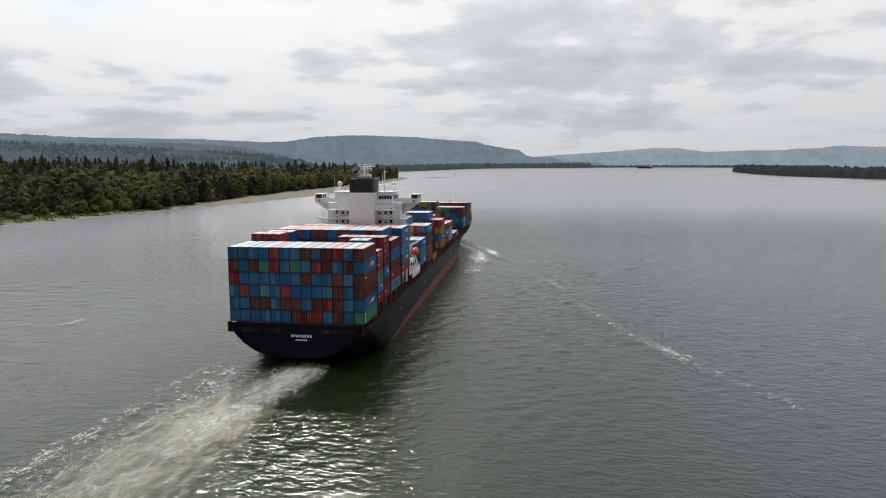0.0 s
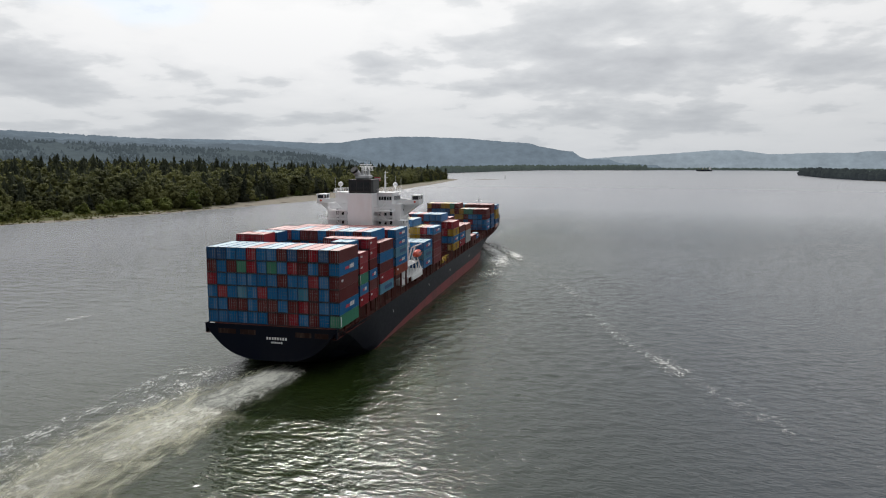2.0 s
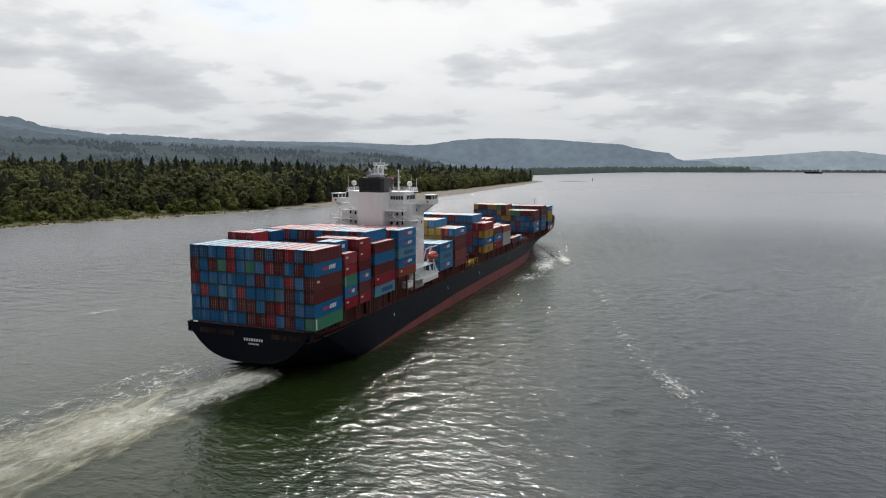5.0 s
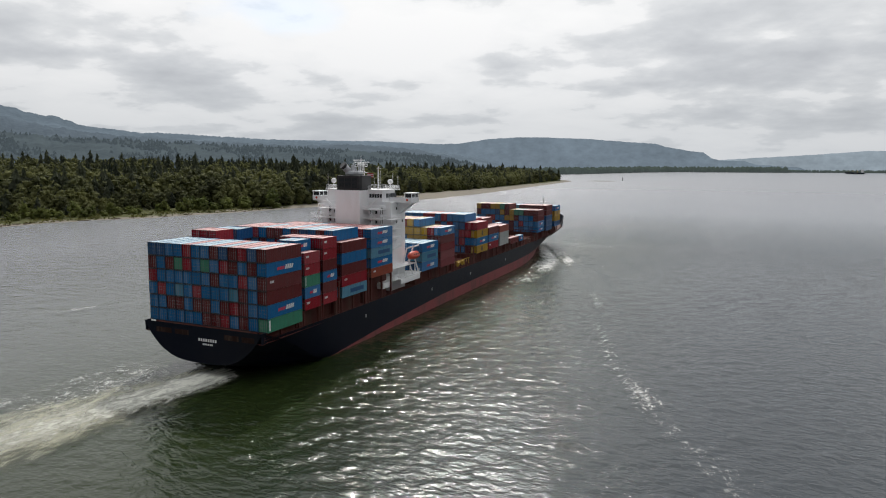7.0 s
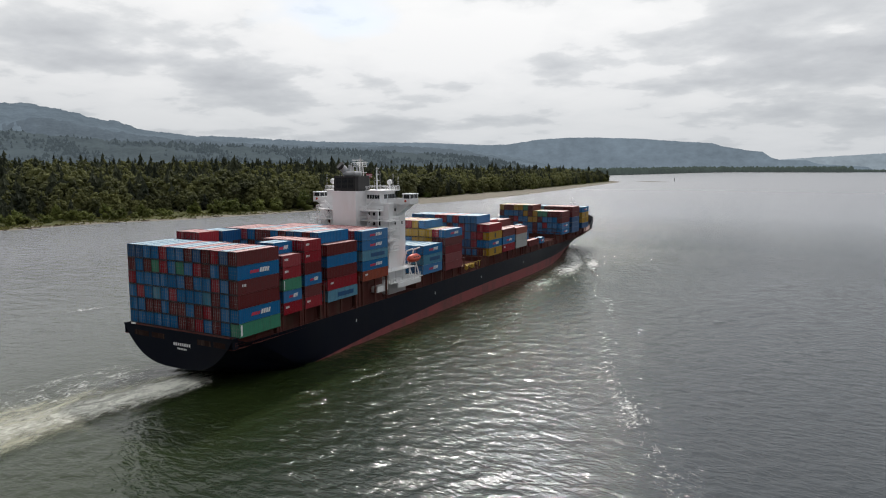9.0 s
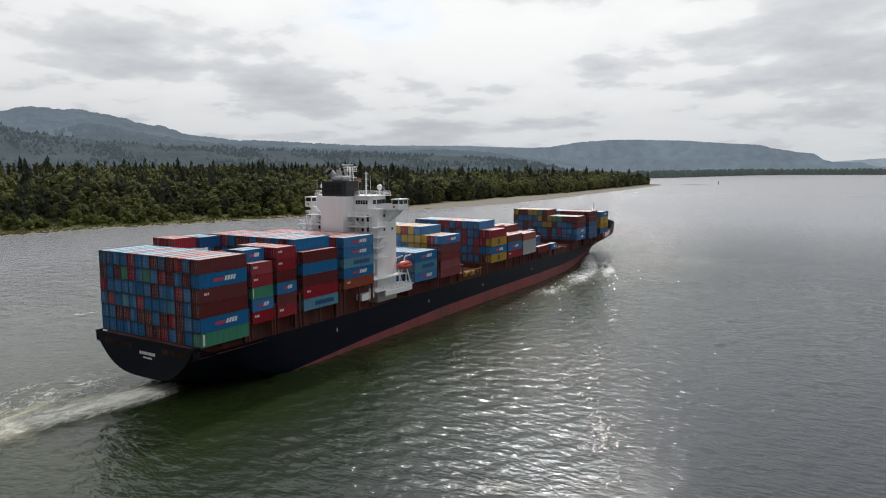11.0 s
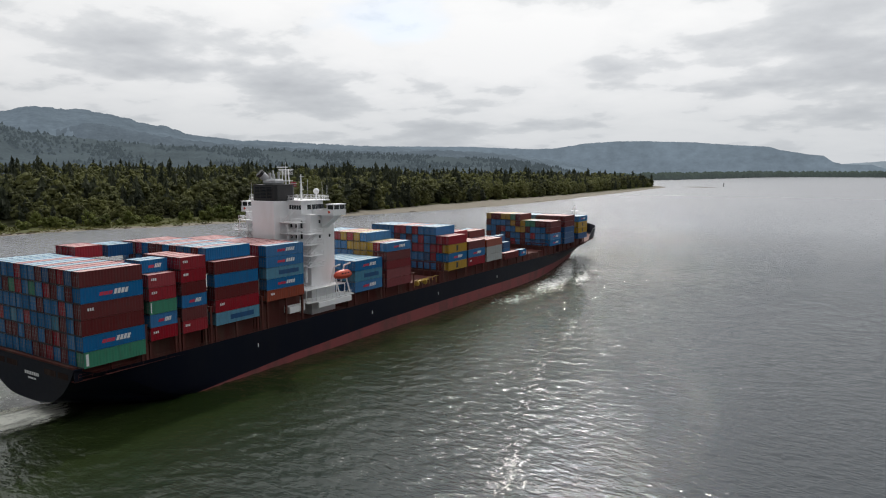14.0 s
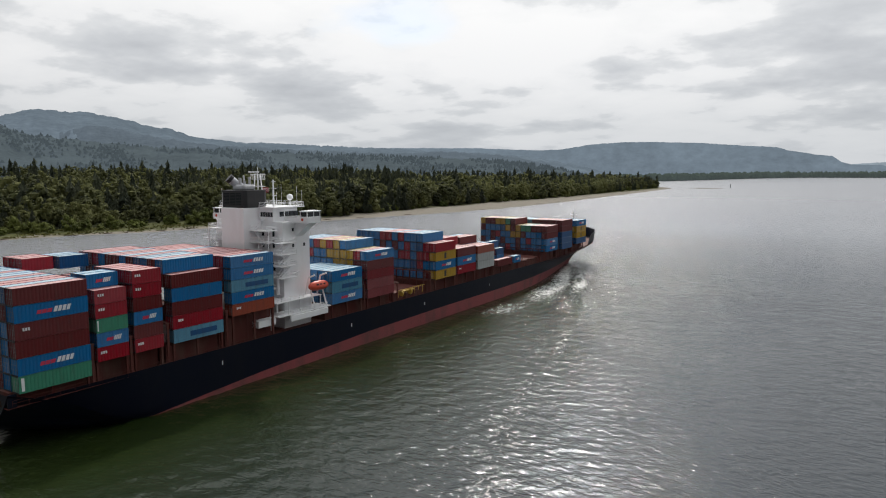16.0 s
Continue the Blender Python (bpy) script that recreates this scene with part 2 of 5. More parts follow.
def haze_glow_mat(name, air, woods, glow, scale=0.004):
    """Far woods and hills: the haze of kilometres of damp air is painted on as emission."""
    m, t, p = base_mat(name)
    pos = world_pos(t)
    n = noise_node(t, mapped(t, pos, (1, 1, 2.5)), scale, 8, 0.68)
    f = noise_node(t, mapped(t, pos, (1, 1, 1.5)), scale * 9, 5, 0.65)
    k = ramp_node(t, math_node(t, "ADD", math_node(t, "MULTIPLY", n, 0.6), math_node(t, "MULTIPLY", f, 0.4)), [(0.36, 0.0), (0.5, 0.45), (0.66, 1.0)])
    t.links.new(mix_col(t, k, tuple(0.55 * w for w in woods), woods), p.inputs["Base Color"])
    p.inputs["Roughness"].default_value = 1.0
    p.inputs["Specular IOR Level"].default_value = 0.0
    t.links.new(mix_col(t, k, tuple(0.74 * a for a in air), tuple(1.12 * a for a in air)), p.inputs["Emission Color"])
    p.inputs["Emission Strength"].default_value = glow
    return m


GRIME = (0.05, 0.04, 0.035)
M = {
    "blue": paint("blue_container_paint", (0.013, 0.15, 0.37), 0.5, GRIME, spec=0.28),
    "deepblue": paint("deep_blue_container_paint", (0.02, 0.085, 0.215), 0.5, GRIME, spec=0.28),
    "teal": paint("faded_blue_container_paint", (0.09, 0.26, 0.38), 0.55, GRIME, amount=0.45, spec=0.28),
    "brown": paint("red_brown_container_paint", (0.125, 0.017, 0.018), 0.55, GRIME, spec=0.28),
    "red": paint("red_container_paint", (0.29, 0.012, 0.024), 0.5, GRIME, spec=0.28),
    "maroon": paint("maroon_container_paint", (0.20, 0.036, 0.042), 0.55, GRIME, spec=0.28),
    "orange": paint("rust_orange_container_paint", (0.28, 0.058, 0.03), 0.55, GRIME, spec=0.28),
    "green": paint("green_container_paint", (0.06, 0.25, 0.16), 0.55, GRIME, spec=0.28),
    "yellow": paint("yellow_container_paint", (0.42, 0.25, 0.02), 0.55, GRIME, spec=0.28),
    "grey": paint("light_grey_container_paint", (0.42, 0.44, 0.44), 0.55),
    # roof tones: bleached paint, paled further with the sky's glare on top
    "roof_blue": paint("bleached_glare_blue_roof", (0.34, 0.48, 0.56), 0.5, dirt=(0.22, 0.22, 0.21), amount=0.5, streak=False),
    "roof_red": paint("bleached_glare_red_roof", (0.54, 0.29, 0.28), 0.5, dirt=(0.30, 0.20, 0.18), amount=0.5, streak=False),
    "roof_pale": paint("bleached_glare_pale_roof", (0.46, 0.47, 0.46), 0.5, amount=0.6, streak=False),
    "roof_yellow": paint("bleached_glare_yellow_roof", (0.60, 0.50, 0.28), 0.5, amount=0.4, streak=False),
    "rod": paint("galvanised_steel", (0.22, 0.23, 0.24), 0.5, amount=0.6, metal=0.2, vary=0.4),
    "silver": paint("silver_grey_pipe_paint", (0.52, 0.53, 0.55), 0.45, dirt=(0.12, 0.11, 0.10), amount=0.5, scale=0.6, vary=0.05),
    "white": paint("white_ship_paint", (0.86, 0.865, 0.875), 0.45, dirt=(0.50, 0.43, 0.36), amount=0.14, scale=0.35, vary=0.02),
    "hull": paint("navy_black_hull_paint", (0.005, 0.007, 0.015), 0.45, dirt=(0.018, 0.017, 0.017), amount=0.3, scale=0.12, vary=0.0, spec=0.09),
    "boot": paint("red_bottom_paint", (0.25, 0.062, 0.065), 0.6, dirt=(0.10, 0.055, 0.05), amount=0.75, scale=0.16, vary=0.0, spec=0.3),
    "deck": paint("red_oxide_deck_paint", (0.10, 0.030, 0.025), 0.7, amount=0.5, scale=0.3, vary=0.05, spec=0.2),
    # rusty steel darkened by the shade inside the mooring openings
    "opening": paint("shaded_rusty_steel", (0.026, 0.013, 0.011), 0.8, amount=0.5, scale=0.6, vary=0.0, spec=0.1),
    "black": paint("black_funnel_paint", (0.012, 0.012, 0.014), 0.5, amount=0.1, vary=0.0),
    "glass": paint("dark_window_glass", (0.02, 0.025, 0.03), 0.12, amount=0.05, vary=0.0),
    "lifeboat": paint("orange_lifeboat_shell", (0.62, 0.07, 0.03), 0.4, amount=0.15, vary=0.0),
    "yellowsteel": paint("yellow_gear_paint", (0.50, 0.33, 0.04), 0.5, amount=0.4, vary=0.05),
    "logo_white": paint("white_lettering_paint", (0.78, 0.79, 0.80), 0.5, amount=0.1, vary=0.02),
    "logo_red": paint("red_lettering_paint", (0.55, 0.03, 0.08), 0.5, amount=0.1, vary=0.02),
    "bark": paint("bark", (0.09, 0.07, 0.055), 0.9, amount=0.4, spec=0.1),
    "fir": leaf_mat("fir_needles", (0.032, 0.040, 0.028), (0.082, 0.092, 0.058)),
    "alder": leaf_mat("alder_leaves", (0.044, 0.051, 0.027), (0.150, 0.156, 0.058)),
    "shrub": leaf_mat("willow_leaves", (0.045, 0.065, 0.015), (0.16, 0.18, 0.05)),
    "sedge": leaf_mat("sedge_blades", (0.060, 0.068, 0.024), (0.170, 0.165, 0.060), 0.12),
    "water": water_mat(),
    "ground": ground_mat(),
    "foam": foam_mat("wake_foam", (0.70, 0.69, 0.52), 0.5, 0.20, (1.0, 0.42, 1.0)),
    "foam_white": foam_mat("white_foam", (0.70, 0.70, 0.62), 0.34, 0.30, (1.0, 0.5, 1.0)),
    "foam_thin": foam_mat("thin_foam", (0.80, 0.81, 0.78), 0.26, 0.62, (1.0, 0.7, 1.0)),
    # haze sits in these emission colours: bluer and brighter for the farther hills
    "hills_near": haze_glow_mat("wooded_ridge_in_haze", (0.175, 0.222, 0.280), (0.03, 0.038, 0.034), 0.78, 0.004),
    "foothills": haze_glow_mat("wooded_foothills_in_haze", (0.104, 0.132, 0.162), (0.026, 0.032, 0.024), 0.74, 0.006),
    "island": haze_glow_mat("island_woods_in_haze", (0.046, 0.054, 0.064), (0.022, 0.028, 0.022), 0.6, 0.02),
    "spur": haze_glow_mat("wooded_spur_in_haze", (0.150, 0.190, 0.240), (0.03, 0.036, 0.032), 0.72, 0.008),
    "hill_trees": haze_glow_mat("foothill_trees_in_haze", (0.084, 0.107, 0.128), (0.026, 0.034, 0.024), 0.72, 0.03),
    "hills_far": haze_glow_mat("distant_hills_in_haze", (0.225, 0.285, 0.35), (0.03, 0.04, 0.035), 0.78, 0.002),
    "hills_pale": haze_glow_mat("pale_far_hills_in_haze", (0.34, 0.405, 0.465), (0.03, 0.04, 0.04), 0.85, 0.002),
    "floor": paint("forest_floor", (0.022, 0.024, 0.012), 0.95, dirt=(0.04, 0.045, 0.015), amount=0.6, scale=0.05, vary=0.0, streak=False, spec=0.05),
    # door-end frames: the shade round the recessed doors is put into this dark paint
    "frame": paint("shade_dark_container_frame", (0.025, 0.026, 0.03), 0.6, amount=0.4, vary=0.35),
    "woods_far": haze_glow_mat("distant_woods_in_haze", (0.085, 0.105, 0.105), (0.03, 0.045, 0.025), 0.65, 0.012),
}


# ---- mesh tools ----
def mesh_of(name, bm, *mats):
    me = bpy.data.meshes.new(name)
    bm.to_mesh(me)
    bm.free()
    for m in mats:
        me.materials.append(M[m] if isinstance(m, str) else m)
    return me


def part(name, bm, material, parent, label="", at=None):
    me = bm if isinstance(bm, bpy.types.Mesh) else mesh_of(name, bm, material)
    ob = new(name, me)
    ob.parent = parent
    if at is not None:
        ob.matrix_local = at
    if label:
        tagged(ob, label)
    return ob


def box(bm, x0, x1, y0, y1, z0, z1, bevel=0.0, mat=0):
    r = bmesh.ops.create_cube(bm, size=1.0)
    vs = r["verts"]
    for v in vs:
        v.co = Vector((x0 + (v.co.x + 0.5) * (x1 - x0), y0 + (v.co.y + 0.5) * (y1 - y0), z0 + (v.co.z + 0.5) * (z1 - z0)))
    fs = {f for v in vs for f in v.link_faces}
    for f in fs:
        f.material_index = mat
    if bevel:
        es = list({e for v in vs for e in v.link_edges})
        bmesh.ops.bevel(bm, geom=es, offset=bevel, segments=1, affect="EDGES")
    return bm


def rod(bm, a, b, r, n=6, r2=None):
    a, b = Vector(a), Vector(b)
    q = (b - a).to_track_quat("Z", "Y").to_matrix().to_4x4()
    bmesh.ops.create_cone(bm, cap_ends=True, segments=n, radius1=r, radius2=r if r2 is None else r2, depth=(b - a).length,
                          matrix=Matrix.Translation((a + b) / 2) @ q)
    return bm


def ball(bm, c, r, n=8, squash=1.0):
    bmesh.ops.create_uvsphere(bm, u_segments=n * 2, v_segments=n, radius=r, matrix=Matrix.Translation(c) @ Matrix.Diagonal((1, 1, squash, 1)))
    return bm


def prism(bm, pts, lo, hi, axis="x"):
    """A polygon of (a, b) drawn out along an axis."""
    def at(p, d):
        return {"x": (d, p[0], p[1]), "y": (p[0], d, p[1]), "z": (p[0], p[1], d)}[axis]
    A, B = [bm.verts.new(at(p, lo)) for p in pts], [bm.verts.new(at(p, hi)) for p in pts]
    n = len(pts)
    for i in range(n):
        bm.faces.new((A[i], A[(i + 1) % n], B[(i + 1) % n], B[i]))
    bm.faces.new(A[::-1])
    bm.faces.new(B)
    bmesh.ops.recalc_face_normals(bm, faces=bm.faces[:])
    return bm


def rail(bm, pts, height=1.1, bars=3, r=0.035, step=1.8):
    for (a, b) in zip(pts, pts[1:]):
        a, b = Vector(a), Vector(b)
        for i in range(bars):
            z = Vector((0, 0, height * (i + 1) / bars))
            rod(bm, a + z, b + z, r, 4)
        n = max(1, round((b - a).length / step))
        for i in range(n + 1):
            q = a.lerp(b, i / n)
            rod(bm, q, q + Vector((0, 0, height)), r * 1.2, 4)
    return bm

# ---- the container ship: +y is forward, z = 0 is the water ----
MOVING = []  # everything that goes along with the ship
BOW = 296.5


def lerp_table(tab, y):
    for (a, va), (b, vb) in zip(tab, tab[1:]):
        if y <= b:
            k = min(1.0, max(0.0, (y - a) / (b - a)))
            return va + (vb - va) * k
    return tab[-1][1]


def top_z(y):
    return lerp_table([(0, 9.6), (225, 9.6), (245, 10.4), (262, 12.0), (296, 13.2)], y)


def keel_z(y):
    return lerp_table([(-1.8, 3.2), (7, 0.6), (16, -2.0)], y)


def boot_z(y):
    return lerp_table([(14, -0.6), (29, 0.4), (52, 1.8), (92, 3.3), (127, 3.7), (292, 4.2)], y)


def half_deck(y):
    return lerp_table([(0, 16.1), (250, 16.1), (262, 15.9), (270, 15.1), (278, 13.1), (285, 10.0), (291, 5.9), (295, 2.2), (296.5, 0.15)], y)


def half_water(y):
    return lerp_table([(0, 16.1), (175, 16.1), (200, 14.6), (222, 11.2), (242, 7.0), (258, 3.2), (270, 0.4), (292, 0.05)], y)


def foot_z(y):
    return top_z(y) - 0.75


def half_at(y, z):
    if y < 24:
        zb = keel_z(y)
        s = min(1.0, max(0.0, (z - zb) / (11.2 - zb)))
        k = max(0.0, min(1.0, (24 - y) / 25.8))
        return 16.1 * (s ** 0.31 * k + (1 - k) * min(1.0, s * 6) ** 0.31)
    s = min(1.0, max(0.0, z / top_z(y)))
    return half_water(y) + (half_deck(y) - half_water(y)) * s ** 1.35


def stations():
    return [-1.8, 0, 1.5, 3, 6, 10, 14, 19, 24, 29, 40, 52, 72, 92, 110, 127, 150, 170, 185, 200, 212, 222, 232, 242, 250, 258, 264, 270, 275, 280, 284, 288, 291, 293.5, 295.5, BOW]


def hull_skin(lo, hi, rows, ys):
    """Both sides of the hull between two heights that change along the ship."""
    bm = bmesh.new()
    for side in (-1, 1):
        grid = []
        for y in ys:
            a, b = lo(y), hi(y)
            col = []
            for i in range(rows + 1):
                z = a + (b - a) * i / rows
                # the stem rakes: low stations stop short of the bow
                x = half_at(y, z)
                yy = y - max(0.0, (y - 270)) * max(0.0, 1 - z / top_z(y)) * 0.75
                col.append(bm.verts.new((side * x, yy, z)))
            grid.append(col)
        for A, B in zip(grid, grid[1:]):
            for i in range(rows):
                q = (A[i], B[i], B[i + 1], A[i + 1])
                bm.faces.new(q if side > 0 else q[::-1])
    bmesh.ops.remove_doubles(bm, verts=bm.verts[:], dist=0.002)
    for f in bm.faces:
        f.smooth = True
    return bm


def build_ship():
    ship = new("container_ship")
    tagged(ship, "large dark-hulled container ship with red boot-topping, stacked with containers, under way", "ship")
    ys = stations()
    part("hull", hull_skin(lambda y: max(boot_z(y), keel_z(y)), top_z, 10, ys), "hull", ship, "navy-black painted hull side")
    part("boot_topping", hull_skin(lambda y: -2.0, boot_z, 5, [y for y in ys if y >= 14]), "boot", ship, "worn red bottom paint above the waterline")

    # transom and counter
    bm = bmesh.new()
    n = 24
    prev = None
    for i in range(n + 1):
        x = -16.1 + 32.2 * i / n
        zb = 3.2 + 8.0 * (abs(x) / 16.1) ** (1 / 0.31)
        pair = bm.verts.new((x, -1.8, min(zb, 11.19))), bm.verts.new((x, -1.8, 11.2))
        if prev:
            bm.faces.new((prev[0], pair[0], pair[1], prev[1]))
        prev = pair
    under = []
    for y in (-1.8, 1, 4, 9, 16, 24):
        row = []
        for i in range(n + 1):
            x = (-16.1 + 32.2 * i / n)
            kz = keel_z(y)
            k = max(0.0, min(1.0, (24 - y) / 25.8))
            row.append(bm.verts.new((x, y, kz + (11.2 - kz) * (abs(x) / 16.1) ** (1 / 0.31) * k)))
        under.append(row)
    for A, B in zip(under, under[1:]):
        for i in range(n):
            bm.faces.new((A[i], B[i], B[i + 1], A[i + 1]))
    bmesh.ops.remove_doubles(bm, verts=bm.verts[:], dist=0.01)
    part("transom", bm, "hull", ship, "rounded black transom stern")
    for s in (-1, 1):
        bm = bmesh.new()
        box(bm, s * 15.75 - 0.15, s * 15.75 + 0.15, -1.7, -0.3, 9.0, 11.2)
        part("stern_bulwark", bm, "hull", ship)

    # mooring openings in the transom, with their rims: flat panels, recess shade in their colour
    for x0, x1 in ((-12.6, -8.2), (-7.2, -3.4), (6.2, 10.0), (10.8, 14.0)):
        bm = bmesh.new()
        box(bm, x0, x1, -1.86, -1.7, 9.0, 10.1, 0.02)
        part("mooring_opening", bm, "opening", ship, "dark rust-brown mooring opening in the stern")
    # the name and home port: plain bars
    bm = bmesh.new()
    for i in range(8):
        box(bm, -0.75 + i * 0.64, -0.75 + i * 0.64 + 0.40, -1.85, -1.78, 8.1, 8.72)
    part("name_bars", bm, "logo_white", ship, "white name lettering on the stern")
    bm = bmesh.new()
    for i in range(6):
        box(bm, 0.4 + i * 0.47, 0.4 + i * 0.47 + 0.30, -1.85, -1.78, 7.3, 7.66)
    part("port_bars", bm, "logo_white", ship)

    # decks
    bm = bmesh.new()
    prev = None
    for y in ys:
        p = [bm.verts.new((s * max(0.02, half_deck(y) - 0.1), y, top_z(y) - 0.7)) for s in (-1, 1)]
        if prev:
            bm.faces.new((prev[0], prev[1], p[1], p[0]))
        prev = p
    bmesh.ops.recalc_face_normals(bm, faces=bm.faces[:])
    part("main_deck", bm, "deck", ship, "red-oxide main deck")

    # bow bulwark round the forecastle
    bm = bmesh.new()
    yb = [262, 264, 268, 272, 276, 280, 284, 288, 291, 293.5, 295.5, BOW]
    ring = [(half_deck(y), y, 1) for y in yb] + [(-half_deck(y), y, -1) for y in yb[::-1]]
    for (x, y, s), (x2, y2, s2) in zip(ring, ring[1:]):
        h = [top_z(q) + min(4.6, (q - 262) * 1.1) for q in (y, y2)]
        fl = [1 + 0.06 * min(1, (q - 262) / 20) for q in (y, y2)]
        o = [bm.verts.new((x, y, top_z(y))), bm.verts.new((x2, y2, top_z(y2))), bm.verts.new((x2 * fl[1], y2 + 0.9 * (y2 > 280), h[1])), bm.verts.new((x * fl[0], y + 0.9 * (y > 280), h[0]))]
        bm.faces.new(o)
    bmesh.ops.remove_doubles(bm, verts=bm.verts[:], dist=0.01)
    me = mesh_of("bow_bulwark", bm, "hull")
    ob = part("bow_bulwark", me, None, ship, "dark bulwark round the forecastle")
    ob.modifiers.new("plate", "SOLIDIFY").thickness = 0.15
    # anchor in its pocket
    bm = bmesh.new()
    rod(bm, (half_at(275.0, 11.4), 275.0, 11.4), (half_at(275.6, 8.8) + 0.15, 275.6, 8.8), 0.3)
    rod(bm, (half_at(274.2, 8.8) + 0.1, 274.2, 8.8), (half_at(277.0, 8.9) + 0.1, 277.0, 8.9), 0.36)
    part("anchor", bm, "black", ship, "black stockless anchor at the bow")

    # hatch coamings, and the pedestals and lashing frames that carry the outer boxes
    for y0, y1, z1 in ((-0.5, 12.6, 10.9), (13.2, 26.9, 12.95), (28.7, 41.4, 12.95), (75.3, 103.0, 12.2), (105.0, 120.5, 11.4), (122.5, 164.5, 12.8), (166, 187, 12.0), (189, 209, 11.6), (210.5, 224.0, 13.0), (227.5, 241.3, 12.6), (245.2, 259, 13.4)):
        bm = bmesh.new()
        w = half_deck((y0 + y1) / 2) - 2.4
        box(bm, -w, w, y0, y1, foot_z(y0), z1, 0.06)
        part("hatch_coaming", bm, "deck", ship, "rust-red hatch coaming")
    for y0, z1 in ((0.3, 10.95), (5.9, 10.95), (11.9, 10.95), (13.6, 13.05), (19.2, 13.05), (20.9, 13.05), (26.5, 13.05), (29.2, 13.05), (34.8, 13.05), (40.9, 13.05), (44, 15.8), (50, 15.8), (55.5, 15.8),
                   (75.9, 13.05), (81.7, 13.05), (87.5, 13.05), (90.2, 12.35), (96, 12.35), (102, 12.35), (109, 11.2), (115, 11.2), (124.6, 12.9), (130.5, 12.9), (136.3, 12.9), (138, 12.9), (144, 12.9), (149.5, 12.9),
                   (152, 12.9), (157.8, 12.9), (163.4, 12.9), (170, 12.0), (178, 12.0), (184, 12.0), (192, 11.6), (199, 11.6), (206, 11.6), (211.5, 13.1), (217, 13.1), (223.2, 13.1), (228.6, 12.6), (234, 12.6), (240.2, 12.6), (246.4, 13.5), (252, 13.5), (257.9, 13.5)):
        zf = foot_z(y0)
        x = min(half_deck(y0) - 0.25, half_at(y0, zf) - 0.1)
        for s in (-1, 1):
            bm = bmesh.new()
            prism(bm, [(s * (x - a), b) for a, b in ((0, zf), (0, z1), (2.8, z1), (2.8, zf), (2.4, zf), (2.4, z1 - 0.4), (0.4, z1 - 0.4), (0.4, zf))], y0 - 0.22, y0 + 0.22, "y")
            part("pedestal", bm, "deck", ship)
    # lashing bridges between the bays
    for y0, z1 in ((12.8, 16.5), (20.05, 16.5), (27.9, 17.5), (42.3, 17.5), (88.9, 16.5), (104.2, 15.0), (121.6, 16.0), (137.1, 16.5), (150.7, 16.5), (165, 14), (188, 13.5), (209.8, 14.5), (225.8, 15), (243.6, 15)):
        bm = bmesh.new()
        x = min(half_deck(y0) - 0.2, half_at(y0, foot_z(y0)) - 0.1)
        box(bm, -x, x, y0 - 0.4, y0 + 0.4, z1 - 0.2, z1)
        bridge = part("lashing_bridge", bm, "deck", ship, "rust-red steel lashing bridge")
        bm = bmesh.new()
        box(bm, -0.1, 0.1, -0.25, 0.25, foot_z(y0), z1 - 0.2)
        post = mesh_of("post", bm, "deck")
        for i in range(13):
            part("post", post, None, bridge, at=pose(-x + 0.1 + (2 * x - 0.2) * i / 12, y0, 0))
    # side rail
    for y0, y1 in ((-1, 57), (74, 150), (150, 225)):
        bm = bmesh.new()
        rail(bm, [(15.95, y0, 9.2), (15.95, y1, 9.2)], 1.0, 2, 0.03, 2.5)
        part("side_rail", bm, "deck", ship)

    # crane gear and stowed booms on the open hatch
    bm = bmesh.new()
    for i in range(7):
        y = 105.5 + i * 2.1
        rod(bm, (15.2, y, 10.2), (15.2, y, 12.2), 0.09)
        rod(bm, (14.4, y, 12.1), (15.3, y + 1.2, 12.2), 0.08)
    box(bm, 14.2, 15.2, 108.5, 114.0, 11.5, 11.8, 0.05)
    for y in (107.0, 111.5):
        bmesh.ops.create_cone(bm, cap_ends=True, segments=14, radius1=0.8, radius2=0.8, depth=0.5, matrix=pose(15.2, y, 11.2, 90, 0, 0))
    part("deck_gear", bm, "yellowsteel", ship, "yellow winches and stowed gear on the open hatch")

    # draught and tug marks on the side
    for y in (40.5, 83.0, 118.0, 160.0):
        bm = bmesh.new()
        box(bm, 16.1, 16.15, y - 0.12, y + 0.12, 6.0, 6.9)
        part("hull_mark", bm, "logo_white", ship)

    # foremast
    bm = bmesh.new()
    rod(bm, (0, 283, 12), (0, 283, 27.5), 0.35, 8, 0.15)
    rod(bm, (-1.8, 283, 25.0), (1.8, 283, 25.0), 0.10)
    rod(bm, (-1.2, 283, 22.2), (1.2, 283, 22.2), 0.10)
    part("foremast", bm, "white", ship, "slim white foremast with cross-trees")
    MOVING.append((ship, Vector((0, 0, 0))))
    return ship


def window_row(bm, x0, x1, y, z0, z1, n, face):
    for i in range(n):
        a = x0 + (x1 - x0) * (i + 0.12) / n
        b = x0 + (x1 - x0) * (i + 0.88) / n
        if face == "y":
            box(bm, a, b, y - 0.04, y + 0.04, z0, z1)
        else:
            box(bm, y - 0.04, y + 0.04, a, b, z0, z1)


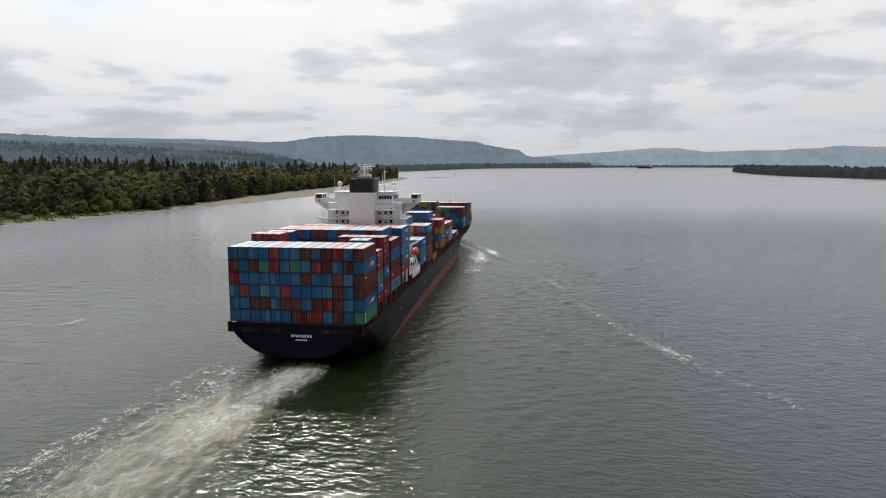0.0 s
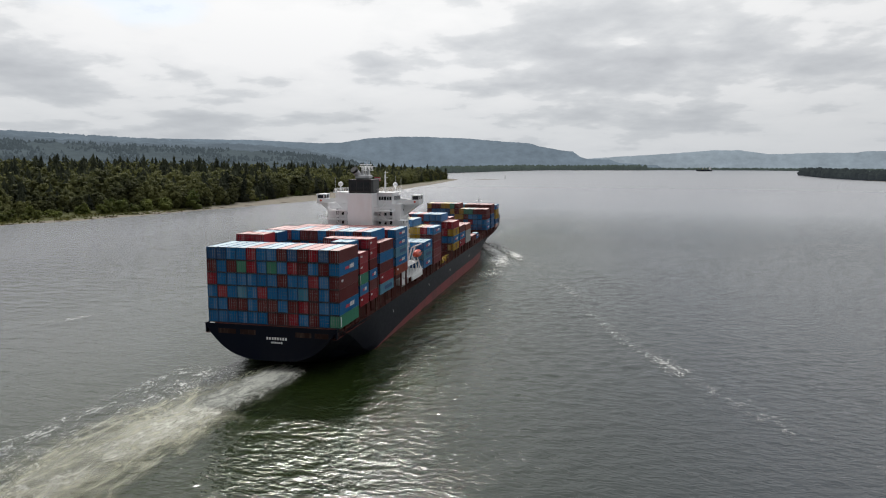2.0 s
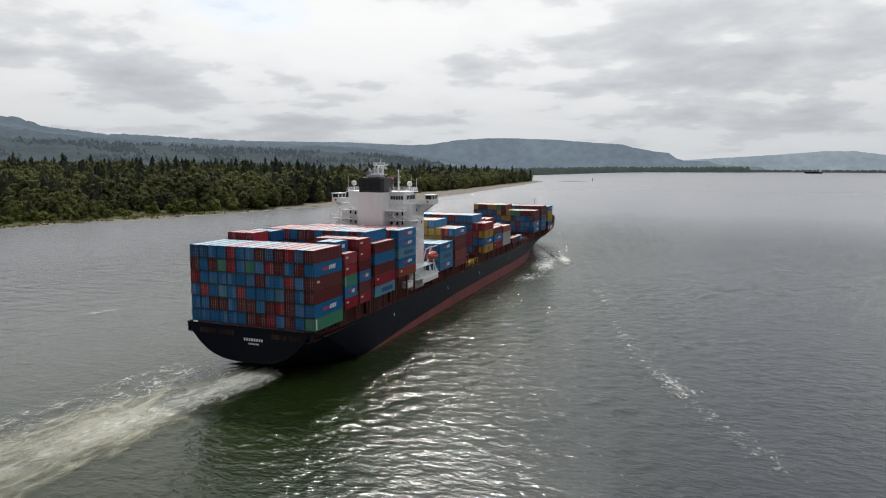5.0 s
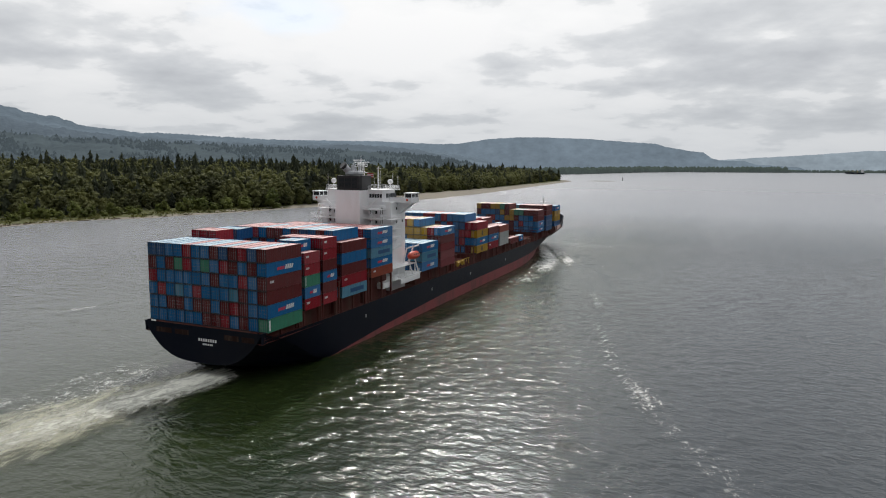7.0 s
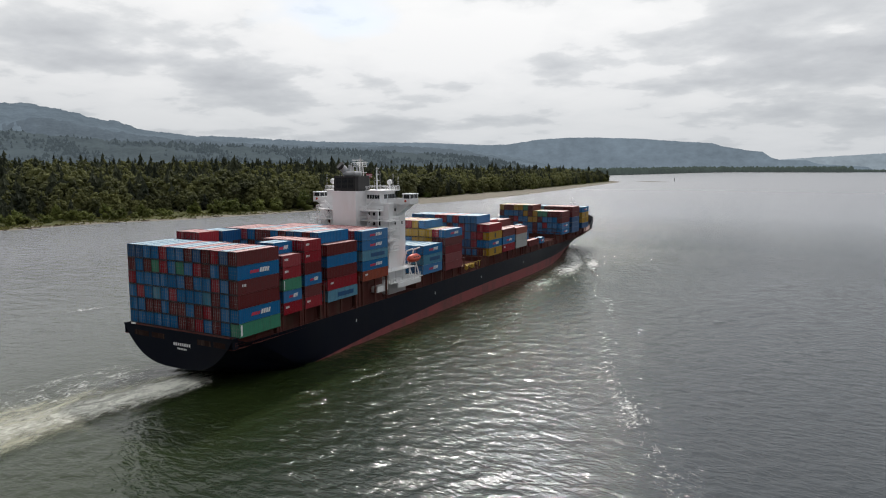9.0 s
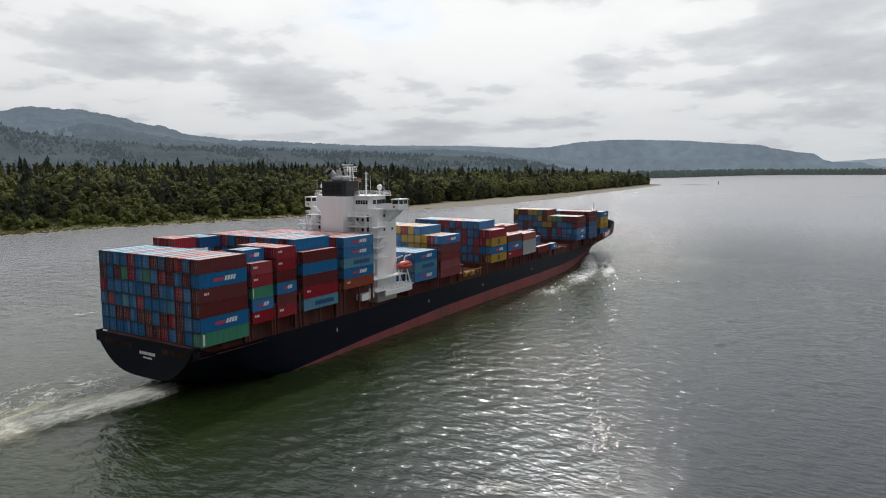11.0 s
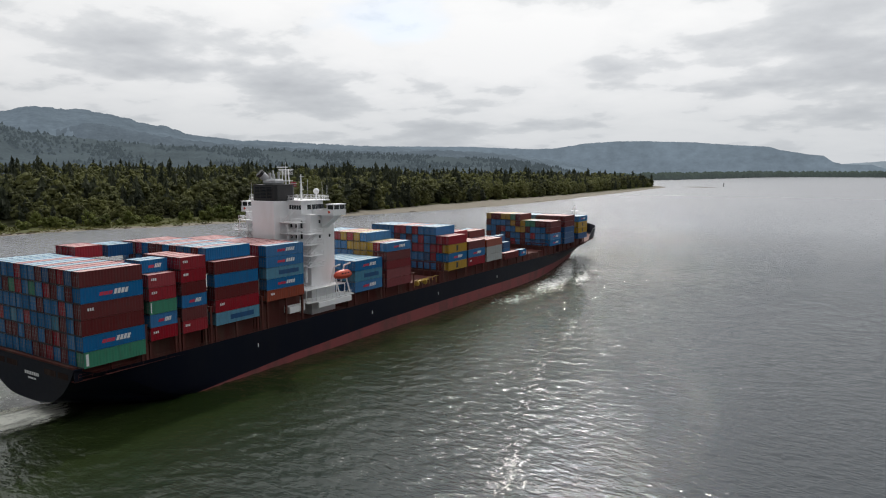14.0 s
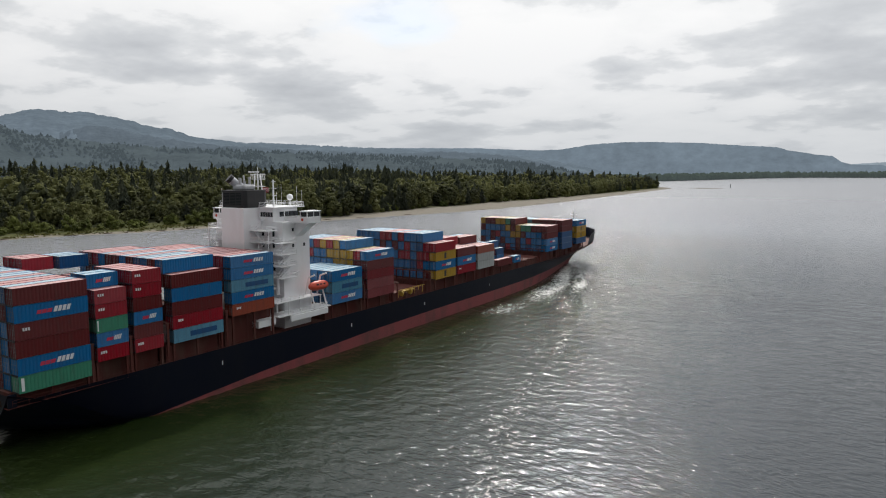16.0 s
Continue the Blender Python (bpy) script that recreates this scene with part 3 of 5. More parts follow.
def build_house(ship):
    """The accommodation block, funnel casing, bridge wings and mast."""
    bm = bmesh.new()
    box(bm, -11.9, 11.9, 63.0, 72.2, 8.5, 35.0, 0.08)
    part("accommodation_block", bm, "white", ship, "white painted accommodation block")
    bm = bmesh.new()
    prism(bm, [(-9.2, 62.6), (9.2, 62.6), (9.6, 66), (9.0, 71.0), (6.5, 73.0), (-6.5, 73.0), (-9.0, 71.0), (-9.6, 66)], 35.0, 38.3, "z")
    house = part("wheelhouse", bm, "white", ship, "white wheelhouse with a band of dark windows")
    for i in range(5):
        bm = bmesh.new()
        box(bm, 5.0 + i * 0.85, 5.7 + i * 0.85, 62.54, 62.62, 36.2, 37.3)
        part("window", bm, "glass", house)
    for i in range(4):
        bm = bmesh.new()
        box(bm, 9.22, 9.68, 64.6 + i * 1.6, 65.8 + i * 1.6, 36.2, 37.4)
        part("window", bm, "glass", house)
    for i in range(4):
        bm = bmesh.new()
        box(bm, -9.68, -9.22, 64.6 + i * 1.6, 65.8 + i * 1.6, 36.2, 37.4)
        part("window", bm, "glass", house)
    bm = bmesh.new()
    box(bm, -9.9, 9.9, 62.3, 72.8, 38.3, 38.55, 0.05)
    part("monkey_deck", bm, "white", ship)
    bm = bmesh.new()
    rail(bm, [(-9.7, 62.5, 38.55), (9.7, 62.5, 38.55), (9.7, 72.6, 38.55), (-9.7, 72.6, 38.55), (-9.7, 62.5, 38.55)], 1.1, 3, 0.04, 1.6)
    part("roof_rail", bm, "white", ship)

    # engine casing with the black funnel on it
    bm = bmesh.new()
    box(bm, -3.5, 4.5, 57.6, 63.0, 8.5, 38.4, 0.08)
    part("engine_casing", bm, "white", ship, "tall plain white engine casing")
    bm = bmesh.new()
    prism(bm, [(-3.1, 57.9), (4.1, 57.9), (4.5, 59), (4.5, 64.5), (3.9, 65.5), (-2.7, 65.5), (-3.5, 64.5), (-3.5, 59)], 38.4, 42.6, "z")
    funnel = part("funnel", bm, "black", ship, "squat black funnel")
    for x0, x1 in ((-2.4, -0.7), (-0.3, 1.5), (1.9, 3.6)):
        bm = bmesh.new()
        for k in range(8):
            box(bm, x0, x1, 57.78, 57.92, 39.2 + k * 0.36, 39.42 + k * 0.36)
        part("louvre", bm, "glass", funnel, "dark funnel louvre")
    bm = bmesh.new()
    box(bm, -1.6, 2.8, 59.6, 63.4, 42.6, 44.0, 0.4)
    part("funnel_cap", bm, "silver", funnel, "grey-white uptake housing")
    bm = bmesh.new()
    rod(bm, (-0.6, 61.2, 43.4), (-1.5, 59.3, 45.2), 0.95, 14, 1.05)
    rod(bm, (-0.3, 62.6, 42.6), (-0.6, 61.2, 43.7), 0.95, 14)
    main_pipe = part("exhaust_pipe", bm, "silver", funnel, "silver-white main exhaust pipe bent aft")
    bm = bmesh.new()
    rod(bm, (-1.46, 59.38, 45.12), (-1.72, 58.82, 45.66), 1.1, 14, 1.12)
    part("pipe_mouth", bm, "black", main_pipe, "sooty black pipe mouth")
    for x, y, r, h in ((0.5, 60.6, 0.35, 45.6), (1.3, 61.2, 0.28, 45.2), (1.8, 62.4, 0.3, 45.8), (0.2, 62.0, 0.22, 46.2)):
        bm = bmesh.new()
        rod(bm, (x, y, 42.6), (x, y - 0.2, h), r, 10)
        part("exhaust_pipe", bm, "silver", funnel)

    # open after decks beside the casing, with rails, posts and stairs
    for s in (-1, 1):
        for z in (16.2, 19.0, 21.8, 24.6, 27.4, 30.2, 33.0):
            bm = bmesh.new()
            x0, x1 = (4.5, 10.8) if s > 0 else (-10.8, -3.5)
            if z > 30:
                x1 = 10.2 if s > 0 else x1
            box(bm, x0, x1, 59.4, 63.1, z - 0.18, z, 0.02)
            part("after_deck", bm, "white", ship)
            bm = bmesh.new()
            xe = x1 if s > 0 else x0
            rail(bm, [(x0 if s > 0 else x1, 59.5, z), (xe, 59.5, z), (xe, 62.9, z)], 1.1, 3, 0.045, 1.5)
            part("deck_rail", bm, "white", ship)
        bm = bmesh.new()
        for x in ((4.0, 7.2, 10.6) if s > 0 else (-10.6, -7.4, -4.8)):
            rod(bm, (x, 59.6, 8.5), (x, 59.6, 33.0), 0.13, 6)
        part("deck_post", bm, "white", ship)
        bm = bmesh.new()
        for i, z in enumerate((24.6, 27.4, 30.2, 33.0)):
            a, b = (5.2, 8.2) if i % 2 else (8.2, 5.2)
            if s < 0:
                a, b = -a - 0.6, -b - 0.6
            for dy in (60.0, 60.9):
                rod(bm, (a, dy, z), (b, dy, z + 2.8), 0.09, 5)
            for k in range(9):
                q = (k + 0.5) / 9
                box(bm, a + (b - a) * q - 0.14, a + (b - a) * q + 0.14, 60.0, 60.9, z + 2.8 * q - 0.03, z + 2.8 * q + 0.03)
        part("stair", bm, "white", ship)
        # side balconies of the block
        for z in (21.8, 24.6, 27.4, 30.2):
            bm = bmesh.new()
            box(bm, min(s * 11.9, s * 14.2), max(s * 11.9, s * 14.2), 60.0, 65.4, z - 0.16, z, 0.02)
            part("side_balcony", bm, "white", ship)
            bm = bmesh.new()
            rail(bm, [(s * 11.9, 60.1, z), (s * 14.1, 60.1, z), (s * 14.1, 65.3, z), (s * 11.9, 65.3, z)], 1.1, 3, 0.045, 1.5)
            part("balcony_rail", bm, "white", ship)
            if z < 30:
                bm = bmesh.new()
                for x in (12.5, 13.3):
                    rod(bm, (s * x, 60.6, z), (s * x, 64.4, z + 2.8), 0.10)
                    rod(bm, (s * x, 60.6, z + 1.0), (s * x, 64.4, z + 3.8), 0.045)
                for k in range(9):
                    box(bm, min(s * 12.5, s * 13.3), max(s * 12.5, s * 13.3), 60.7 + k * 0.42, 60.95 + k * 0.42, z + 0.15 + k * 0.31, z + 0.20 + k * 0.31)
                part("stair", bm, "white", ship)
        # portholes and side windows
        for z in (28.7, 32.6):
            for y in (66.4, 70.2):
                bm = bmesh.new()
                box(bm, s * 11.93 - 0.04, s * 11.93 + 0.04, y - 0.32, y + 0.32, z, z + 0.8, 0.02)
                part("cabin_window", bm, "glass", ship)
        for x in (5.2, 7.0, 8.8):
            for z in (23.0, 28.6, 31.4):
                bm = bmesh.new()
                box(bm, s * x - 0.35, s * x + 0.35, 62.93, 63.02, z, z + 0.9 if x < 8 else z + 1.9, 0.02)
                part("cabin_window" if x < 8 else "cabin_door", bm, "glass", ship)
        # bridge wing: deck, solid bulwark, box girder and end cab
        bm = bmesh.new()
        lo, hi = (9.0, 17.0) if s > 0 else (-17.0, -9.0)
        box(bm, lo, hi, 66.0, 71.0, 34.7, 35.0, 0.03)
        for y in (66.05, 70.95):
            box(bm, lo, hi, y - 0.06, y + 0.06, 35.0, 36.2)
        prism(bm, [(s * 9.0, 34.7), (s * 16.6, 34.7), (s * 11.9, 31.2), (s * 9.0, 31.2)], 67.2, 69.8, "y")
        wing = part("bridge_wing", bm, "white", ship, "white open bridge wing")
        bm = bmesh.new()
        a, b = (14.6, 17.0) if s > 0 else (-17.0, -14.6)
        box(bm, a, b, 66.2, 70.8, 35.0, 36.3, 0.03)
        for x in (a + 0.1, b - 0.1):
            for y in (66.3, 68.5, 70.7):
                box(bm, x - 0.09, x + 0.09, y - 0.09, y + 0.09, 36.3, 37.5)
        box(bm, a - 0.15, b + 0.15, 66.0, 71.0, 37.45, 37.7, 0.04)
        part("wing_cab", bm, "white", wing, "white wing control cab with open windows")
        bm = bmesh.new()
        box(bm, a + 0.15, b - 0.15, 66.35, 70.65, 36.3, 37.4)
        part("cab_window", bm, "glass", wing)
        bm = bmesh.new()
        bmesh.ops.create_cone(bm, cap_ends=True, segments=16, radius1=0.34, radius2=0.34, depth=0.12, matrix=pose(s * 15.6, 65.95, 35.6, 90, 0, 0))
        part("lifebuoy", bm, "lifeboat", wing)

    # radar mast, aerials and domes
    bm = bmesh.new()
    for x, y in ((-0.9, 65.7), (0.9, 65.7), (-0.9, 67.4), (0.9, 67.4)):
        rod(bm, (x, y, 38.5), (x * 0.6, 66.5 + (y - 66.5) * 0.5, 46.4), 0.16, 6)
    for z in (41.5, 43.4, 45.2):
        box(bm, -1.7, 1.7, 65.6, 67.5, z, z + 0.15)
    rail(bm, [(-1.6, 65.7, 45.35), (1.6, 65.7, 45.35), (1.6, 67.4, 45.35)], 0.9, 2, 0.05, 0.9)
    rod(bm, (-2.6, 66.5, 46.5), (2.8, 66.5, 46.5), 0.09)
    rod(bm, (0, 66.5, 46.3), (0, 66.5, 48.4), 0.07)
    mast = part("radar_mast", bm, "white", ship, "white lattice radar mast")
    bm = bmesh.new()
    box(bm, -1.9, 1.9, 65.1, 65.4, 46.9, 47.2, 0.05)
    part("radar_scanner", bm, "white", mast)
    bm = bmesh.new()
    rod(bm, (6.2, 65.8, 38.5), (6.2, 65.8, 45.2), 0.26, 8, 0.16)
    for z in (41.2, 43.0, 44.6):
        box(bm, 5.9, 6.9, 65.5, 66.1, z, z + 0.12)
    part("signal_mast", bm, "white", ship, "white signal mast")
    for x, y, z in ((8.4, 69.2, 40.8), (-8.0, 64.0, 41.0)):
        bm = bmesh.new()
        rod(bm, (x, y, 38.5), (x, y, z - 0.5), 0.12)
        ball(bm, (x, y, z), 0.8, 8)
        part("satellite_dome", bm, "white", ship)
    for x, y, h in ((9.4, 72.3, 42.5), (-9.4, 63.0, 43.0), (7.6, 72.4, 43.4), (4.6, 70.0, 44.0), (2.2, 70.6, 42.0)):
        bm = bmesh.new()
        rod(bm, (x, y, 38.5), (x, y, h), 0.05, 4)
        part("aerial", bm, "white", ship)
    # ensign
    bm = bmesh.new()
    for k in range(5):
        mat = 0
        box(bm, 2.6, 4.6, 65.7 + 0.05 * (k % 2), 65.75 + 0.05 * (k % 2), 42.0 + 0.24 * k, 42.0 + 0.24 * (k + 1) - 0.01)
    me = mesh_of("flag", bm, "logo_white", "logo_red")
    for p in me.polygons:
        p.material_index = 1 if int((p.center.z - 42.0) / 0.24) % 2 == 0 else 0
    part("flag", me, None, ship, "small red and white striped flag")

    # boat deck: platform, davits, lifeboat, gangway
    for s in (-1, 1):
        bm = bmesh.new()
        box(bm, min(s * 11.0, s * 16.0), max(s * 11.0, s * 16.0), 57.2, 75.2, 13.0, 13.25, 0.03)
        box(bm, min(s * 11.0, s * 15.4), max(s * 11.0, s * 15.4), 57.2, 72.4, 16.2, 16.4, 0.03)
        for y in (57.4, 61.2, 65.0, 68.8, 72.2):
            rod(bm, (s * 15.2, y, 13.2), (s * 15.2, y, 16.2), 0.14)
        part("boat_deck", bm, "white", ship, "white boat deck platform")
        bm = bmesh.new()
        rail(bm, [(s * 15.9, 57.3, 13.25), (s * 15.9, 74.1, 13.25)], 1.1, 3, 0.045, 1.5)
        rail(bm, [(s * 15.3, 57.3, 16.4), (s * 15.3, 67.6, 16.4)], 1.1, 3, 0.045, 1.5)
        part("deck_rail", bm, "white", ship)
        bm = bmesh.new()
        box(bm, s * 15.9 - 0.25, s * 15.9 + 0.25, 61.0, 74.0, 11.4, 12.9, 0.1)
        part("gangway", bm, "white", ship, "white stowed gangway along the ship's side")
        for y in (69.8, 74.0):
            bm = bmesh.new()
            rod(bm, (s * 12.4, y, 16.2), (s * 13.6, y, 20.8), 0.25)
            rod(bm, (s * 13.6, y, 20.8), (s * 15.7, y, 21.6), 0.22)
            rod(bm, (s * 15.6, y, 13.2), (s * 14.2, y, 17.6), 0.22)
            part("davit", bm, "white", ship)
        bm = bmesh.new()
        r = bmesh.ops.create_uvsphere(bm, u_segments=20, v_segments=12, radius=1.0)
        for v in r["verts"]:
            c = v.co
            v.co = Vector((s * 14.9 + 1.25 * c.x * (1 if c.z < 0.1 else 0.85), 71.9 + 3.4 * math.copysign(abs(c.y) ** 0.7, c.y), 18.6 + (1.15 if c.z < 0 else 1.3) * c.z))
        for f in bm.faces:
            f.smooth = True
        boat = part("lifeboat", bm, "lifeboat", ship, "bright orange-red enclosed lifeboat in its davits")
        bm = bmesh.new()
        for y in (70.6, 71.8, 73.0):
            box(bm, s * 15.9 - 0.12, s * 15.9 + 0.12, y - 0.3, y + 0.3, 18.9, 19.25, 0.05)
        part("lifeboat_window", bm, "glass", boat)
        # white deckhouse under the after boxes and store cranes
        bm = bmesh.new()
        box(bm, min(s * 9, s * 13.4), max(s * 9, s * 13.4), 43.6, 57.0, 8.5, 15.7, 0.05)
        part("deckhouse", bm, "deck", ship, "rust-brown deckhouse below the container stack")
        bm = bmesh.new()
        box(bm, min(s * 13.4, s * 15.6), max(s * 13.4, s * 15.4), 51.5, 56.8, 11.6, 13.2, 0.05)
        part("side_locker", bm, "white", ship, "stained white locker along the side deck")
        bm = bmesh.new()
        rod(bm, (s * 12.4, 60.5, 17.8), (s * 12.4, 60.5, 21.8), 0.4, 8)
        rod(bm, (s * 12.4, 60.5, 21.6), (s * 13.6, 66.5, 22.8), 0.22)
        part("provision_crane", bm, "white", ship, "small white provision crane")


# ---- containers ----
BOX_MESH = {}


def container_mesh(L, H, col):
    key = ("body", L, H, col)
    if key in BOX_MESH:
        return BOX_MESH[key]
    bm = bmesh.new()
    W, e = 1.195, 0.05
    H -= 0.06
    n = max(6, round(L / 0.62))
    for s in (-1, 1):
        pts = []
        for i in range(n):
            a = 0.16 + (L - 0.32) * i / n
            d = (L - 0.32) / n
            pts += [(W - 0.005, a), (W - 0.005, a + d * 0.42), (W - e, a + d * 0.55), (W - e, a + d * 0.87)]
        pts.append((W - 0.005, L - 0.16))
        lo = [bm.verts.new((s * x, y, 0.16)) for x, y in pts]
        hi = [bm.verts.new((s * x, y, H - 0.12)) for x, y in pts]
        for i in range(len(pts) - 1):
            q = (lo[i], lo[i + 1], hi[i + 1], hi[i])
            bm.faces.new(q if s > 0 else q[::-1])
        for y in (0, L - 0.16):
            box(bm, min(s * W, s * (W - 0.14)), max(s * W, s * (W - 0.14)), y + (0.02 if y == 0 else 0), y + 0.16, 0, H)
            if y == 0:
                # post edge painted dark for the shade between neighbouring boxes
                box(bm, min(s * W, s * (W - 0.05)), max(s * W, s * (W - 0.05)), 0, 0.02, 0, H, mat=2)
        box(bm, min(s * W, s * (W - 0.1)), max(s * W, s * (W - 0.1)), 0.16, L - 0.16, 0, 0.16)
        box(bm, min(s * W, s * (W - 0.08)), max(s * W, s * (W - 0.08)), 0.16, L - 0.16, H - 0.12, H)
    # roof with shallow ribs, front end, floor, door frame
    k = max(4, round(L / 1.2))
    rows = []
    for i in range(k):
        a, d = L * i / k, L / k
        rows += [(a, H - 0.03), (a + d * 0.5, H - 0.03), (a + d * 0.6, H - 0.055), (a + d * 0.9, H - 0.055)]
    rows.append((L, H - 0.03))
    vs = [(bm.verts.new((-W + 0.08, y, z)), bm.verts.new((W - 0.08, y, z))) for y, z in rows]
    for a, b in zip(vs, vs[1:]):
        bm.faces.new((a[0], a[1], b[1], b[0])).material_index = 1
    m = [(-W + 0.16) + (2 * W - 0.32) * i / 16 for i in range(17)]
    lo = [bm.verts.new((x, L - (0.02 if (i // 2) % 2 else 0.06), 0.1)) for i, x in enumerate(m)]
    hi = [bm.verts.new((x, L - (0.02 if (i // 2) % 2 else 0.06), H - 0.1)) for i, x in enumerate(m)]
    for i in range(16):
        bm.faces.new((lo[i + 1], lo[i], hi[i], hi[i + 1]))
    box(bm, -W + 0.16, W - 0.16, L - 0.12, L, 0, 0.14)
    box(bm, -W + 0.16, W - 0.16, L - 0.12, L, H - 0.12, H)
    # sill and header carry the same painted shade
    box(bm, -W + 0.1, W - 0.1, 0, 0.12, 0, 0.13, mat=2)
    box(bm, -W + 0.1, W - 0.1, 0, 0.12, H - 0.10, H, mat=2)
    box(bm, -W + 0.1, W - 0.1, 0.1, L - 0.1, 0.02, 0.1)
    # each roof gets its side colour's version with the glare painted in
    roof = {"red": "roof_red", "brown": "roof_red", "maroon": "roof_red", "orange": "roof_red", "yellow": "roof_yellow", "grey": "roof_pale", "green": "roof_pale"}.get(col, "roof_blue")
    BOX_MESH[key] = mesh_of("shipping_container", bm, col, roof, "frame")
    return BOX_MESH[key]


def door_mesh(H, col, side):
    key = ("door", H, col, side)
    if key in BOX_MESH:
        return BOX_MESH[key]
    bm = bmesh.new()
    H -= 0.06
    a, b = (0.012, 1.095) if side > 0 else (-1.095, -0.012)
    box(bm, a, b, 0.13, 0.2, 0.1, H - 0.07)
    for z in (0.25, 0.5, 0.75):
        box(bm, a + 0.06, b - 0.06, 0.115, 0.13, 0.2 + (H - 0.5) * (z - 0.1), 0.2 + (H - 0.5) * (z - 0.1) + 0.12)
    for f in bm.faces:
        f.material_index = 0
    k = len(bm.faces)
    for u in (0.28, 0.74):
        x = a + (b - a) * u
        box(bm, x - 0.02, x + 0.02, 0.07, 0.11, 0.08, H - 0.06)
        box(bm, x - 0.12, x + 0.16, 0.05, 0.08, 1.05, 1.12)
        box(bm, x - 0.1, x + 0.1, 0.06, 0.12, H * 0.62, H * 0.62 + 0.12)
    bm.faces.ensure_lookup_table()
    for f in bm.faces[k:]:
        f.material_index = 1
    BOX_MESH[key] = mesh_of("door", bm, col, "rod")
    return BOX_MESH[key]


def logo_mesh(L, H, kind):
    key = ("logo", L, H, kind)
    if key in BOX_MESH:
        return BOX_MESH[key]
    bm = bmesh.new()

    def slab(y0, y1, z0, z1, lean=0.16):
        prism(bm, [(y0, z0), (y1, z0), (y1 + lean * (z1 - z0) * 2, z1), (y0 + lean * (z1 - z0) * 2, z1)], 1.216, 1.236, "x")
        return len(bm.faces)
    if kind == "line":
        c, s = L * 0.50, L / 12.19
        for i in range(3):
            slab(c - (2.6 - i * 0.85) * s, c - (1.85 - i * 0.85) * s, H * 0.36, H * 0.58)
        k = len(bm.faces)
        for i in range(4):
            slab(c + (0.15 + i * 0.72) * s, c + (0.70 + i * 0.72) * s, H * 0.34, H * 0.66)
        bm.faces.ensure_lookup_table()
        for f in bm.faces[:k]:
            f.material_index = 1
    elif kind == "stripe":
        slab(L * 0.035, L * 0.075, H * 0.12, H * 0.88, 0)
    elif kind == "small":
        for i in range(3):
            slab(L * 0.10 + i * 0.42, L * 0.10 + i * 0.42 + 0.3, H * 0.52, H * 0.70, 0)
    elif kind == "emblem":
        slab(L * 0.42, L * 0.52, H * 0.18, H * 0.82, 0)
    elif kind == "panel":
        slab(L * 0.32, L * 0.86, H * 0.28, H * 0.66, 0)
    mats = {"line": ("logo_white", "logo_red"), "emblem": ("black",), "panel": ("deepblue",)}.get(kind, ("logo_white",))
    BOX_MESH[key] = mesh_of("lettering", bm, *mats)
    return BOX_MESH[key]


CODE = {"b": "blue", "d": "deepblue", "t": "teal", "n": "brown", "r": "red", "m": "maroon", "o": "orange", "g": "green", "y": "yellow", "w": "grey"}
WORDS = {"b": "blue", "d": "dark blue", "t": "faded light blue", "n": "red-brown", "r": "red", "m": "maroon", "o": "rust-orange", "g": "green", "y": "mustard yellow", "w": "light grey"}


JOINED = []  # boxes of the far forward stacks, one mass of cargo


def put_box(x, y, z, L, H, c, logo=""):
    col = CODE[c]
    if y > 88 and x < (11.5 if y > 120 else 8.5):
        JOINED.append((container_mesh(L, H, col), (x, y, z)))
        for s in (-1, 1):
            JOINED.append((door_mesh(H, col, s), (x, y, z)))
        return
    ob = new("shipping_container", container_mesh(L, H, col))
    ob.location = (x, y, z)
    size = "forty-foot" if L > 10 else "twenty-foot"
    tagged(ob, f"{WORDS[c]} corrugated steel {size} container stacked on the ship", "container", "containers on the ship")
    for s in (-1, 1):
        part("door", door_mesh(H, col, s), None, ob)
    if logo:
        part("lettering", logo_mesh(L, H, logo), None, ob, "painted lettering blocks" if logo != "panel" else "darker painted panel")
    MOVING.append((ob, Vector((x, y, z))))


LOGOS = {"L": "line", "S": "stripe", "s": "small", "E": "emblem", "P": "panel"}


def bay(y, L, z0, H, columns, pitch=2.475, shift=0.0):
    """columns: {column 1 (port) to 13 (starboard): (tiers, colours from the top down, each with a mark for its lettering)}"""
    for c, (tiers, text) in columns.items():
        cells = []
        for ch in text:
            if ch in LOGOS:
                cells[-1] = (cells[-1][0], LOGOS[ch])
            else:
                cells.append((ch, ""))
        if y > 60:  # the boxes below, down to the hatch
            cells += [(random.choice("bbdnrbnd"), "") for i in range(int(tiers) - len(cells))]
        for i, (ch, logo) in enumerate(cells):
            put_box((c - 7) * pitch + shift, y + random.uniform(-0.05, 0.05), z0 + (tiers - 1 - i) * (H + 0.012), L, H, ch, logo)


